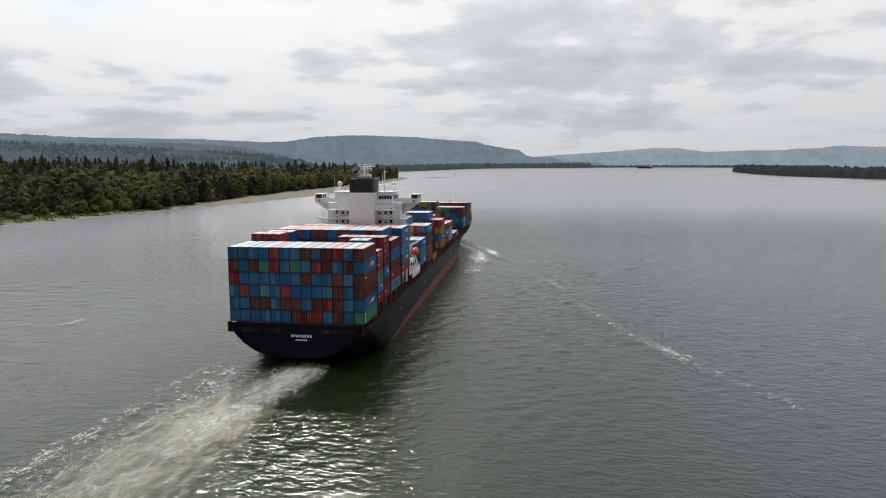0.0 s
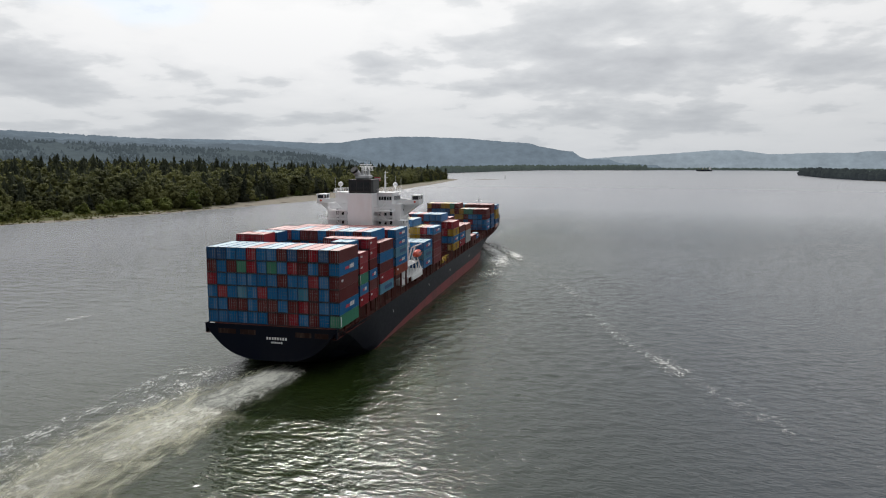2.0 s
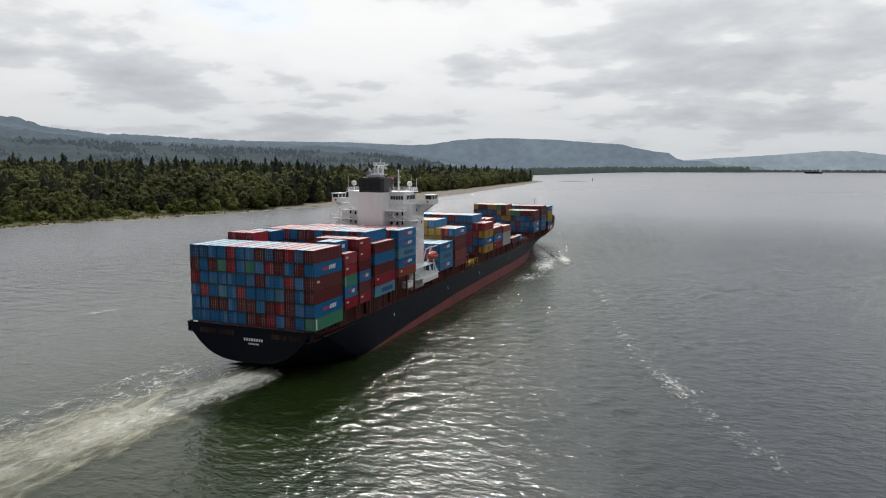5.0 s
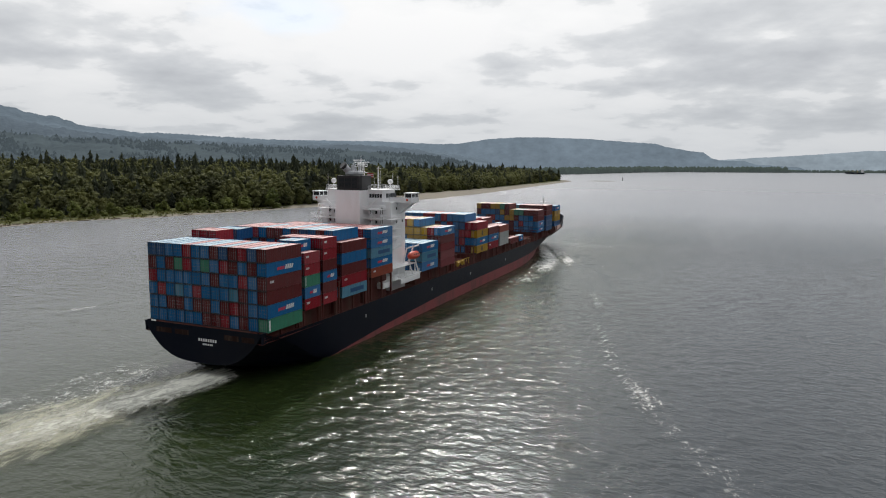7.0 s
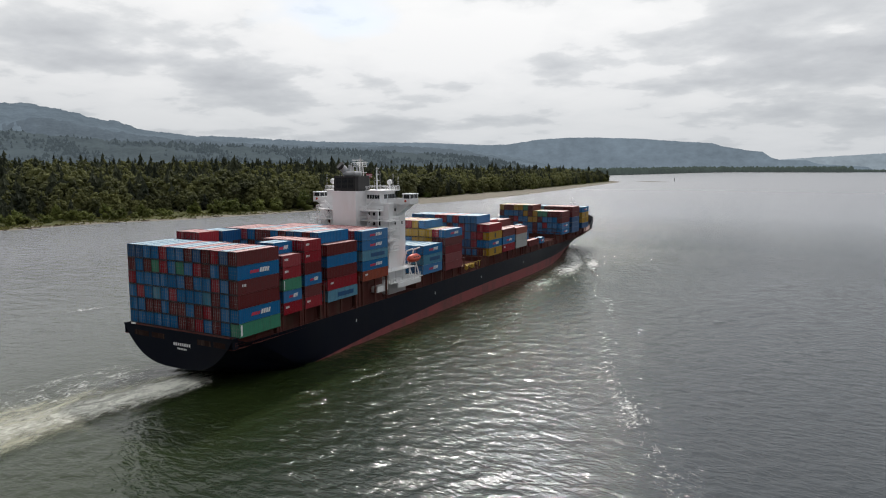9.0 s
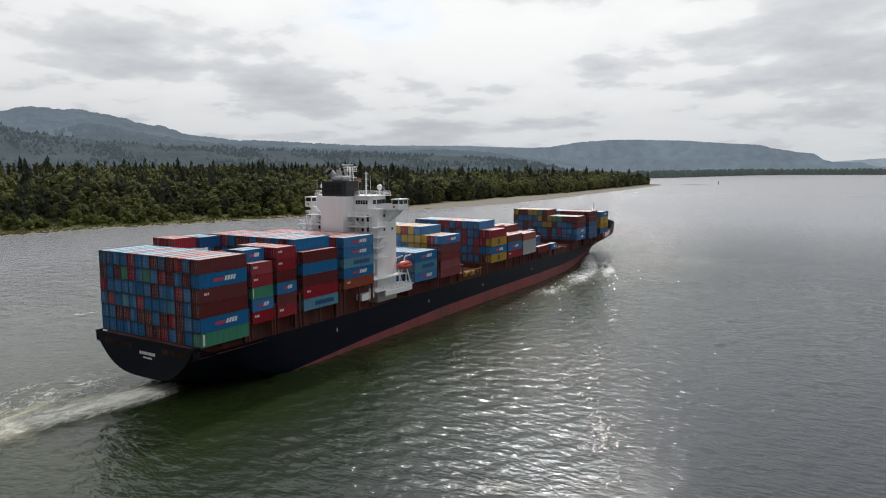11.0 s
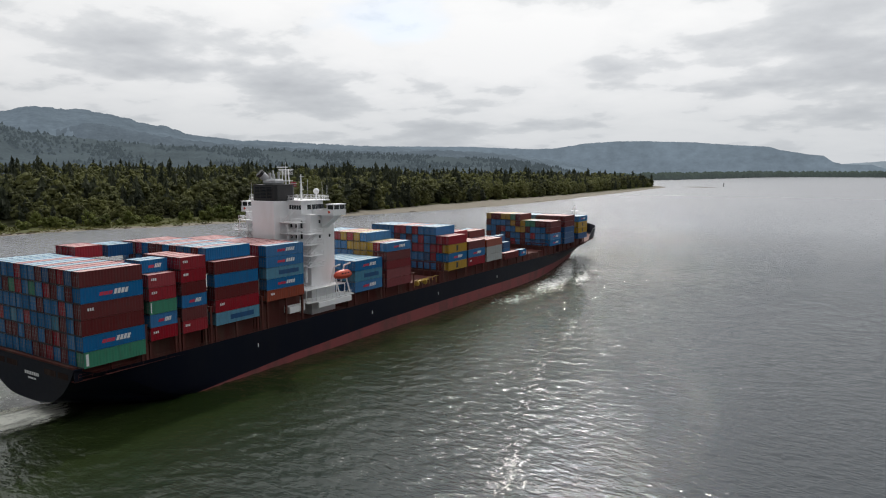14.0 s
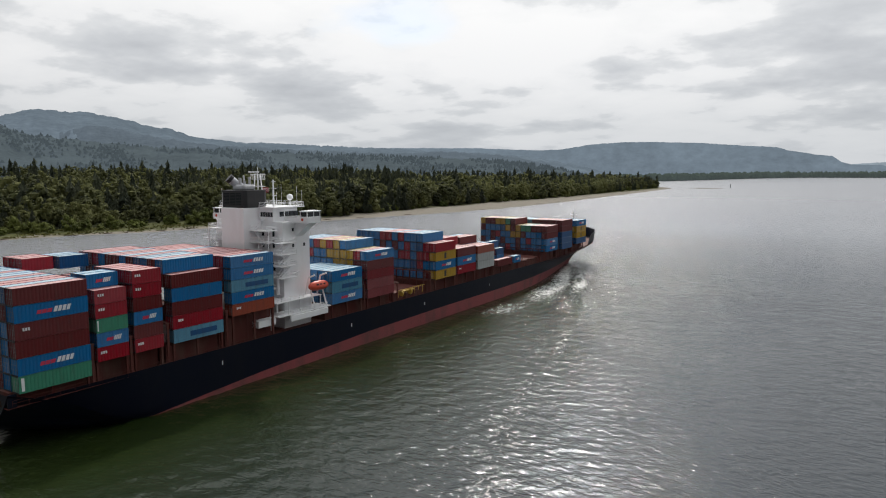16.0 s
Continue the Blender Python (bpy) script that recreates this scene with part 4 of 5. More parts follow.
def load_ship():
    # the after stack, thirteen wide and six high
    rows = ["ddbbrbbndnrdn", "nbngrbgbrnbnb", "rbbbbbbnbbrbn", "brbtbrbbbtnbn", "bbnnbnnbnrnbb", "bbbbbbnnrbnbg"]
    bay(0.0, 12.19, 11.0, 2.9, {c + 1: (6, "".join(r[c] for r in rows[:1]) + "".join(r[c] for r in rows[1:])) for c in range(12)})
    bay(0.0, 12.19, 11.0, 2.9, {13: (6, "nbLnsnbLgS")})
    # two twenty-foot bays
    bay(13.4, 6.06, 13.1, 2.6, {1: (6.5, "r"), 2: (6.5, "r"), 3: (6.5, "r"), 4: (5, "b"), 5: (5, "n"), 6: (5, "b"), 7: (5, "r"), 8: (5, "b"), 9: (5, "n"), 10: (5, "b"), 11: (6, "bb"), 12: (6, "bLb"), 13: (5, "rsrsgSbLrs")})
    bay(20.7, 6.06, 13.1, 2.6, {1: (6.4, "b"), 2: (6.4, "b"), 3: (6.4, "d"), 4: (5, "r"), 5: (5, "b"), 6: (5, "n"), 7: (5, "b"), 8: (5, "d"), 9: (6, "nb"), 10: (6, "rb"), 11: (6, "rn"), 12: (6, "rn"), 13: (6, "rsrsnbLnrs")})
    bay(28.95, 12.19, 13.1, 2.76, {1: (6, "rb"), 2: (6, "nn"), 3: (6, "rb"), 4: (6, "bn"), 5: (6, "nb"), 6: (6, "nr"), 7: (6, "bb"), 8: (6, "nn"), 9: (6, "db"), 10: (6, "bn"), 11: (6, "nb"), 12: (6, "bn"), 13: (5, "nbnrstP")})
    bay(43.6, 12.19, 15.9, 2.6, {1: (5, "r"), 2: (5, "r"), 3: (5, "n"), 4: (5, "r"), 5: (5, "b"), 6: (5, "r"), 7: (5, "r"), 8: (5, "r"), 9: (5, "r"), 10: (5, "n"), 11: (5, "r"), 12: (5, "rrn"), 13: (5, "bLbLtPbLos")})
    # forward of the house
    bay(75.6, 12.19, 13.1, 2.9, {8: (3, "bbb"), 9: (3, "bbb"), 10: (3, "bdb"), 11: (3, "bbb"), 12: (3, "btd"), 13: (3, "bLtPbL")})
    bay(90.0, 12.19, 12.4, 2.6, {3: (6, "bd"), 4: (6, "bbb"), 5: (6, "brb"), 6: (6, "rbb"), 7: (6, "ybb"), 8: (6, "rybb"), 9: (6, "yyyb"), 10: (6, "bLyyb"), 11: (5, "yyn"), 12: (5, "rnn"), 13: (5, "bLnmmm")})
    bay(124.4, 12.19, 13.0, 2.9, {1: (5, "bdb"), 2: (5, "bbb"), 3: (5, "bdb"), 4: (5, "bbd"), 5: (5, "rnb"), 6: (5, "rbb"), 7: (5, "bnbb"), 8: (5, "rbrbb"), 9: (5, "brrbb"), 10: (5, "bbbdb"), 11: (5, "bLdrrb"), 12: (4, "rrbn"), 13: (4, "ryEbLyE")})
    bay(137.9, 12.19, 13.0, 2.9, {5: (4, "r"), 6: (4, "r"), 7: (4, "r"), 8: (4, "n"), 9: (4, "r"), 10: (4, "rr"), 11: (3, "nb"), 12: (3, "nbr"), 13: (3, "nbLrs")})
    bay(151.6, 12.19, 13.0, 2.75, {6: (3, "n"), 7: (3, "b"), 8: (4, "bn"), 9: (4, "nbb"), 10: (4, "nb"), 11: (3, "nb"), 12: (3, "nww"), 13: (3, "oww")})
    bay(166.6, 12.19, 12.1, 2.6, {8: (3, "bbd"), 9: (3, "bLdb"), 10: (2, "nb"), 13: (1, "n")})
    bay(180.0, 6.06, 12.1, 2.6, {9: (3, "dbb"), 10: (2, "db"), 13: (1, "bL")})
    bay(211.3, 12.19, 13.2, 2.75, {1: (5, "yn"), 2: (5, "nb"), 3: (5, "nb"), 4: (5, "yb"), 5: (5, "yd"), 6: (5, "gyb"), 7: (5, "nnyb"), 8: (4, "yynn"), 9: (4, "gnbb"), 10: (4, "gbrd"), 11: (4, "nbbb"), 12: (4, "nbbd"), 13: (4, "nnbLbL")})
    bay(228.3, 12.19, 12.7, 2.6, {2: (5, "n"), 3: (5, "bd"), 4: (5, "bb"), 5: (5, "tb"), 6: (5, "bg"), 7: (5, "tb"), 8: (5, "nb"), 9: (5, "nb"), 10: (5, "nnb"), 11: (5, "nnb"), 12: (5, "nnbdd"), 13: (5, "nnddd")})
    bay(246.0, 12.19, 13.6, 2.75, {4: (4, "n"), 5: (4, "b"), 6: (4, "g"), 7: (4, "b"), 8: (4, "by"), 9: (4, "byy"), 10: (4, "byyd"), 11: (4, "byyd"), 12: (4, "byyd"), 13: (4, "bLyEyEd")})


def join_far_boxes():
    V, F, MI, mats, o = [], [], [], [], 0
    for me, at in JOINED:
        co = np.empty(len(me.vertices) * 3)
        me.vertices.foreach_get("co", co)
        V.append(co.reshape(-1, 3) + np.array(at))
        for p in me.polygons:
            F.append([i + o for i in p.vertices])
            m = me.materials[p.material_index]
            if m not in mats:
                mats.append(m)
            MI.append(mats.index(m))
        o += len(co) // 3
    me = bpy.data.meshes.new("forward_container_stacks")
    me.from_pydata(np.concatenate(V).tolist(), [], F)
    for m in mats:
        me.materials.append(m)
    me.polygons.foreach_set("material_index", MI)
    ob = tagged(new("forward_container_stacks", me), "blue, red-brown and yellow containers massed on the fore deck", "container", kind="stuff")
    MOVING.append((ob, Vector((0, 0, 0))))


ship = build_ship()
build_house(ship)
load_ship()
join_far_boxes()

# ---- river, wakes and shores ----
def spread(lo, hi, step, far):
    """Even steps from lo to hi, then ever wider ones out to far on both sides."""
    mid = list(np.arange(lo, hi, step))
    out, x, d = [], hi, step
    while x < far:
        out.append(x)
        d *= 1.12
        x += d
    out.append(far)
    back, x, d = [], lo - step, step
    while x > -far:
        back.append(x)
        d *= 1.12
        x -= d
    back.append(-far)
    return np.array(back[::-1] + mid + out)


def far_lift(x, y):
    """The last kilometres of the valley lie nearer than they do in truth; this keeps them at their true dip below the eye."""
    r = np.hypot(x - 110.0, y + 20.0)
    return 46.0 * (1 - r / (r + 0.0011 * np.maximum(0.0, r - 2600.0) ** 2))


def water_sheet():
    """One sheet to the horizon; wind waves stand up in the near reach."""
    xs, ys = spread(-40.0, 225.0, 0.8, 4950.0), spread(-75.0, 330.0, 0.72, 4950.0)
    X, Y = np.meshgrid(xs, ys)
    rnd = np.random.RandomState(5)
    Z = np.zeros_like(X)
    for i in range(52):
        lam = 1.9 * 1.027 ** i * rnd.uniform(0.9, 1.1)
        ang = math.radians(116) + rnd.normal() * 1.15
        k = 2 * math.pi / lam
        ph = k * (X * math.cos(ang) + Y * math.sin(ang)) + rnd.uniform(0, 6.28)
        Z += 0.0043 * lam ** 0.80 * (np.sin(ph + 0.35 * np.sin(ph)))
    gust = 0.75 + 0.35 * np.sin(X * 0.021 + 1.3 * np.sin(Y * 0.013)) * np.sin(Y * 0.017 + 0.9 * np.sin(X * 0.011 + 2))
    dist = np.sqrt((X - 115) ** 2 + (Y - 70) ** 2)
    Z *= gust * np.clip(1.2 - dist / 420.0, 0.0, 1.0) * (0.5 + 0.5 * np.clip((X + 30) / 45.0, 0, 1)) * (0.92 + 0.12 * np.exp(-((X - 48) / 34.0) ** 2))
    Z += far_lift(X, Y)
    ny, nx = X.shape
    me = bpy.data.meshes.new("water")
    co = np.column_stack((X.ravel(), Y.ravel(), Z.ravel()))
    idx = np.arange(nx * ny).reshape(ny, nx)
    quads = np.column_stack((idx[:-1, :-1].ravel(), idx[:-1, 1:].ravel(), idx[1:, 1:].ravel(), idx[1:, :-1].ravel()))
    me.vertices.add(len(co))
    me.vertices.foreach_set("co", co.ravel())
    me.loops.add(quads.size)
    me.loops.foreach_set("vertex_index", quads.ravel())
    me.polygons.add(len(quads))
    me.polygons.foreach_set("loop_start", np.arange(0, quads.size, 4))
    me.polygons.foreach_set("use_smooth", np.ones(len(quads), dtype=bool))
    me.update()
    me.validate()
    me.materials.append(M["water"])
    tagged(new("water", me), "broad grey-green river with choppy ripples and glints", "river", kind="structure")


def foam_sheet(name, rows, label, mat, cells=10, z=0.12, patchy=0.25):
    """rows: (y, centre x, half width, density); the sheet lies on the water and follows the ship."""
    bm = bmesh.new()
    lay = bm.verts.layers.float.new("dens")
    grid = []
    for y, cx, hw, d in rows:
        line = []
        for i in range(cells + 1):
            u = 2 * i / cells - 1
            v = bm.verts.new((cx + u * hw, y, z + 0.25 * d * (1 - u * u)))
            v[lay] = d * max(0.0, 1 - abs(u) ** 2.2) * (1.0 + patchy * noise.noise((y * 0.045, cx * 0.05 + u * 0.8, 2.0)))
            line.append(v)
        grid.append(line)
    for A, B in zip(grid, grid[1:]):
        for i in range(cells):
            bm.faces.new((A[i], A[i + 1], B[i + 1], B[i]))
    bmesh.ops.recalc_face_normals(bm, faces=bm.faces[:])
    ob = new(name, mesh_of(name, bm, mat))
    tagged(ob, label, "wake", kind="stuff")
    MOVING.append((ob, Vector((0, 0, 0))))


def wave_ridge(name, rows, label, cells=10):
    """A raised, uneven crest of water: rows of (y, centre x, half width, height)."""
    bm = bmesh.new()
    grid = []
    for y, cx, hw, h in rows:
        line = []
        for i in range(cells + 1):
            u = 2 * i / cells - 1
            bump = max(0.0, 0.6 + 1.1 * noise.noise((y * 0.11, u * 1.2, cx * 0.01)) + 0.5 * noise.noise((y * 0.4, u * 2, 3)))
            line.append(bm.verts.new((cx + u * hw, y, -0.35 + (h * bump + 0.35) * (1 - u * u) ** 1.4)))
        grid.append(line)
    for A, B in zip(grid, grid[1:]):
        for i in range(cells):
            bm.faces.new((A[i], A[i + 1], B[i + 1], B[i])).smooth = True
    bmesh.ops.recalc_face_normals(bm, faces=bm.faces[:])
    if bm.faces[0].normal.z < 0:
        bmesh.ops.reverse_faces(bm, faces=bm.faces[:])
    ob = new(name, mesh_of(name, bm, "water"))
    tagged(ob, label, "wave", kind="stuff")
    MOVING.append((ob, Vector((0, 0, 0))))


def smooth_rows(tab, step):
    out = []
    y = tab[0][0]
    while y > tab[-1][0]:
        out.append((y, *[lerp_table([(-r[0], r[k]) for r in tab], -y) for k in (1, 2, 3)]))
        y -= step
    out.append(tab[-1])
    return out


water_sheet()
wash = [(9, 1.0, 5.5, 0.7), (3, 1.2, 7.5, 0.95), (-4, 0.0, 10.0, 1.0), (-16, -2.0, 13.0, 1.02), (-30, -4.5, 16.0, 1.0), (-44, -6.5, 18.5, 0.96), (-60, -7.0, 20.0, 0.86), (-90, -8.0, 22.0, 0.74), (-160, -9.0, 25.0, 0.55), (-320, -10.0, 30.0, 0.35)]
cap = [(4, 3.0, 5.0, 0.85), (1.5, 2.8, 6.5, 1.15), (-3, 2.4, 7.5, 1.2), (-9, 1.4, 8.5, 1.06), (-16, 0.0, 9.5, 1.0), (-26, -2.0, 10.0, 0.9), (-44, -5.5, 10.5, 0.76), (-70, -8.5, 10.5, 0.6), (-110, -11, 8.5, 0.5)]
foam_sheet("stern_foam", smooth_rows(cap, 1.5), "bright white foam boiling up under the stern", "foam_white", 12, 0.42)
foam_sheet("propeller_wash", smooth_rows(wash, 2.0), "churned cream-white propeller wash trailing astern", "foam", 14, 0.3)
side = [(14, -18, 2.2, 0.40), (0, -20, 5.5, 0.50), (-20, -21.5, 7.0, 0.52), (-46, -23, 7.0, 0.54), (-62, -24.5, 7.0, 0.5), (-120, -28, 8, 0.42), (-300, -42, 10, 0.3)]
foam_sheet("stern_wave_foam", smooth_rows(side, 2.0), "broken white foam line of the stern wave", "foam_thin", 8, 0.25)
froth = [(4, -13, 8, 0.42), (-8, -12, 13, 0.56), (-30, -12, 17, 0.6), (-60, -13, 21, 0.58), (-120, -15, 22, 0.42), (-250, -18, 26, 0.3)]
foam_sheet("wake_froth", smooth_rows(froth, 2.5), "speckled froth between the stern wave and the wash", "foam_thin", 12, 0.22, 0.4)
arm = [(284, 1.5, 2.5, 0.9), (276, 4.5, 3.5, 1.05), (266, 9.5, 4.5, 1.0), (244, 19, 5.5, 0.9), (224, 26, 5.0, 0.82), (200, 35, 4.5, 0.78), (176, 45, 4.0, 0.76), (150, 54, 3.5, 0.66), (106, 64, 4.0, 0.66), (60, 76, 5.0, 0.62), (26, 87.5, 5.5, 0.72), (4, 97, 6.0, 0.75), (-20, 112, 6.0, 0.72), (-70, 142, 7, 0.6)]
for s, nm in ((1, "starboard"), (-1, "port")):
    rows = [(y, s * x, w * 1.4, d * (0.82 if y > 205 else 0.69)) for y, x, w, d in smooth_rows(arm, 3.0)]
    foam_sheet("bow_wave_foam", rows, "white broken crests along the bow wave", "foam_thin", 6, 0.3, 0.95)
    for shift, high in ((0.0, 0.6), (8.0, 0.35)):
        crest = [(y, s * (x + shift * min(1.0, (284 - y) / 60)), 1.5 + w * 0.75, high * min(1.0, 0.25 + (284 - y) / 25) * max(0.12, min(1.0, (y - 120) / 120))) for y, x, w, d in smooth_rows(arm, 1.6)]
        wave_ridge("bow_wave", crest, "smooth grey-green crest of the ship's bow wave")
    near = [(y, s * (x + 0.0), w, d) for y, x, w, d in smooth_rows([(268, 5, 3.0, 0.9), (242, 12.5, 6.0, 1.0), (215, 21, 8.5, 0.84), (180, 28, 11.0, 0.64), (140, 28, 11.0, 0.46), (100, 30, 12.0, 0.36), (60, 30, 12, 0.25)], 3.0)]
    foam_sheet("hull_foam", near, "thin foam sliding along the hull", "foam_thin", 6, 0.25, 0.5)

# land
SHORE = [(-1500, -520), (-400, -430), (100, -395), (230, -376), (275, -380), (322, -366), (357, -352), (428, -335), (480, -326), (563, -314), (667, -296), (811, -274), (1050, -285), (1431, -312), (2123, -370), (2300, -440), (2380, -800), (2500, -2200)]
TREES = [(-1500, -560), (-400, -470), (100, -435), (264, -420), (308, -405), (378, -396), (460, -384), (510, -352), (564, -345), (726, -358), (904, -366), (1222, -358), (1708, -394), (2120, -418), (2330, -520), (2500, -2200)]


def shore_x(y):
    return lerp_table(SHORE, y) + 5 * noise.noise((y * 0.02, 0.3, 0)) + 2 * noise.noise((y * 0.09, 4.3, 0))


def tree_x(y):
    return lerp_table(TREES, y) + 7 * noise.noise((y * 0.025, 7.3, 0))


def land_z(x, y):
    d = shore_x(y) - x
    t = max(1.0, shore_x(y) - tree_x(y))
    if d < 0:
        return -0.6 + d * 0.05
    if d < t:
        return 0.05 + 1.6 * (d / t) ** 1.3 + 0.25 * noise.noise((x * 0.08, y * 0.08, 0))
    return 1.7 + min(34, min(d - t, 150) * 0.07 + max(0, d - t - 150) * 0.028) + 0.6 * noise.noise((x * 0.02, y * 0.02, 1))


def build_land():
    bm = bmesh.new()
    ys = [-1500, -1000, -600, -300, -100] + list(range(0, 700, 9)) + list(range(700, 1300, 22)) + list(range(1300, 2300, 40)) + [2320, 2345, 2365, 2380]
    steps = [-14, -4, 0, 3, 7, 12, 18, 26, 36, 48, 65, 90, 140, 260, 520, 1000, 1900]
    grid = []
    for y in ys:
        line = []
        for d in steps:
            x = shore_x(y) - d
            line.append(bm.verts.new((x, y, land_z(x, y))))
        grid.append(line)
    for A, B in zip(grid, grid[1:]):
        for i in range(len(steps) - 1):
            f = bm.faces.new((A[i], B[i], B[i + 1], A[i + 1]))
            f.smooth = True
            f.material_index = 1 if A[i].co.x < tree_x(A[i].co.y) + 2 else 0
    bmesh.ops.recalc_face_normals(bm, faces=bm.faces[:])
    tagged(new("ground", mesh_of("ground", bm, "ground", "floor")), "low river bank with grass and a pale sand and gravel beach", "river bank", kind="structure")


def sandbar(name, cx, cy, lx, ly, h, label):
    bm = bmesh.new()
    rings = []
    for k, (r, z) in enumerate(((1.0, -0.3), (0.8, 0.25), (0.45, 0.8 * h), (0.1, h))):
        rings.append([bm.verts.new((cx + math.cos(a) * lx * r * (1 + 0.25 * noise.noise((cx, a * 1.5, 0))), cy + math.sin(a) * ly * r * (1 + 0.25 * noise.noise((cy, a * 1.7, 5))), z)) for a in [2 * math.pi * i / 28 for i in range(28)]])
    for A, B in zip(rings, rings[1:]):
        for i in range(28):
            bm.faces.new((A[i], A[(i + 1) % 28], B[(i + 1) % 28], B[i]))
    bm.faces.new(rings[-1])
    bmesh.ops.recalc_face_normals(bm, faces=bm.faces[:])
    tagged(new(name, mesh_of(name, bm, "ground")), label, "sandbar", kind="structure")


# trees
def conifer(seed, tall, wide, tiers, points=13):
    """A trunk and overlapping ragged skirts of boughs, widest low down, uneven and leaning."""
    rnd = random.Random(seed)
    trunk = bmesh.new()
    rod(trunk, (0, 0, -1), (0, 0, tall * 0.96), tall * 0.017, 6, 0.04)
    crown = bmesh.new()
    for i in range(tiers):
        u = (i + 0.2) / tiers
        z = tall * (0.07 + 0.88 * u)
        r = wide * (1 - u) ** 0.55 * rnd.uniform(0.62, 1.15) * min(1.0, 0.7 + 2 * u) + 0.3
        n = max(6, int(points * (1.15 - 0.6 * u)))
        lean = Vector((rnd.gauss(0, 0.16), rnd.gauss(0, 0.16), 0)) * r
        top = crown.verts.new(lean + Vector((0, 0, z + tall * 1.3 / tiers + 0.2 * r)))
        off = rnd.random() * 6
        rim = []
        for k in range(2 * n):
            a = off + math.pi * k / n + rnd.uniform(-0.1, 0.1)
            q = r * (rnd.uniform(0.7, 1.3) if k % 2 == 0 else rnd.uniform(0.38, 0.65))
            rim.append(crown.verts.new(lean + Vector((math.cos(a) * q, math.sin(a) * q, z - 0.3 * q + rnd.uniform(-0.3, 0.3) * r * 0.4))))
        for k in range(2 * n):
            crown.faces.new((top, rim[k], rim[(k + 1) % (2 * n)]))
    bmesh.ops.split_edges(crown, edges=crown.edges[:])
    return mesh_of("trunk", trunk, "bark"), mesh_of("crown", crown, "fir")


def broadleaf(seed, tall, wide, clumps, mat, low=0.25, lobes_n=13, fine=2):
    """A trunk with limbs; a crown of uneven leafy lobes, each a ragged mass with loose sprays standing off it."""
    rnd = random.Random(seed)
    trunk = bmesh.new()
    rod(trunk, (0, 0, -1), (0, 0, tall * 0.55), tall * 0.02, 6, tall * 0.011)
    for i in range(5):
        a = rnd.random() * 6.28
        h = tall * rnd.uniform(0.3, 0.5)
        rod(trunk, (0, 0, h), (math.cos(a) * wide * 0.55, math.sin(a) * wide * 0.55, h + tall * 0.25), tall * 0.009, 5, 0.05)
    crown = bmesh.new()
    lobes = []
    for i in range(lobes_n):
        u = (i + rnd.random()) / lobes_n
        a = 2.4 * i + rnd.uniform(-0.5, 0.5)
        r = wide * (0.54 * math.sqrt(max(0.0, 1 - (1.55 * u - 0.62) ** 2))) * rnd.uniform(0.55, 1.05)
        lobes.append((Vector((math.cos(a) * r, math.sin(a) * r, tall * (low + 0.1 + (0.80 - low) * u))), wide * rnd.uniform(0.36, 0.56) * (1.1 - 0.35 * u)))
    for c0, R in lobes:
        got = bmesh.ops.create_icosphere(crown, subdivisions=fine, radius=1.0)["verts"]
        for v in got:
            k = 0.80 + 0.5 * noise.noise(v.co * 2.3 + c0) + rnd.uniform(-0.2, 0.2)
            v.co = c0 + Vector((v.co.x * R * k, v.co.y * R * k, v.co.z * R * k * 0.92))
    for i in range(clumps):
        c0, R = lobes[i % lobes_n]
        n = Vector((rnd.gauss(0, 1), rnd.gauss(0, 1), abs(rnd.gauss(0, 1)) - 0.3)).normalized()
        s = wide * rnd.uniform(0.055, 0.11) * (240.0 / clumps) ** 0.4
        o = c0 + n * R * rnd.uniform(0.86, 1.16)
        d = (n * 0.9 + Vector((0, 0, 0.4)) + Vector((rnd.gauss(0, 1), rnd.gauss(0, 1), rnd.gauss(0, 1))) * 0.45).normalized()
        t1 = d.orthogonal().normalized()
        t1.rotate(Matrix.Rotation(rnd.random() * 6.28, 3, d))
        t2 = d.cross(t1)
        q = [o + t1 * s * rnd.uniform(0.6, 1.3), o + t2 * s * rnd.uniform(0.5, 1.0), o - t1 * s * rnd.uniform(0.6, 1.3), o - t2 * s * rnd.uniform(0.5, 1.0)]
        q[1] -= d * s * 0.3
        q[3] -= d * s * 0.3
        crown.faces.new([crown.verts.new(p) for p in q])
    return mesh_of("trunk", trunk, "bark"), mesh_of("crown", crown, mat)


def joined_woods(name, label, mat, trees, models):
    """Many crowns as one object."""
    V, F, o, base = [], [], 0, {}
    for k, x, y, s, a in trees:
        if k not in base:
            me = models[k]
            co = np.empty(len(me.vertices) * 3)
            me.vertices.foreach_get("co", co)
            base[k] = (co.reshape(-1, 3), [tuple(p.vertices) for p in me.polygons])
        co, faces = base[k]
        c, sn = math.cos(radians(a)) * s, math.sin(radians(a)) * s
        V.append(np.column_stack((co[:, 0] * c - co[:, 1] * sn + x, co[:, 0] * sn + co[:, 1] * c + y, co[:, 2] * s + land_z(x, y))))
        F.extend([tuple(i + o for i in f) for f in faces])
        o += len(co)
    me = bpy.data.meshes.new(name)
    me.from_pydata(np.concatenate(V).tolist(), [], F)
    me.materials.append(M[mat])
    tagged(new(name, me), label, "woods", kind="stuff")


def front_size(y, depth):
    """How far the trees have grown: a rising fringe of scrub off the near bank, a tall wall of crowns farther up."""
    wall = min(1.0, max(0.0, (y - 400) / 160))
    start = 0.30 + 0.56 * wall
    reach = 75 - 45 * wall
    return start + (1 - start) * min(1.0, max(0.0, depth) / reach)


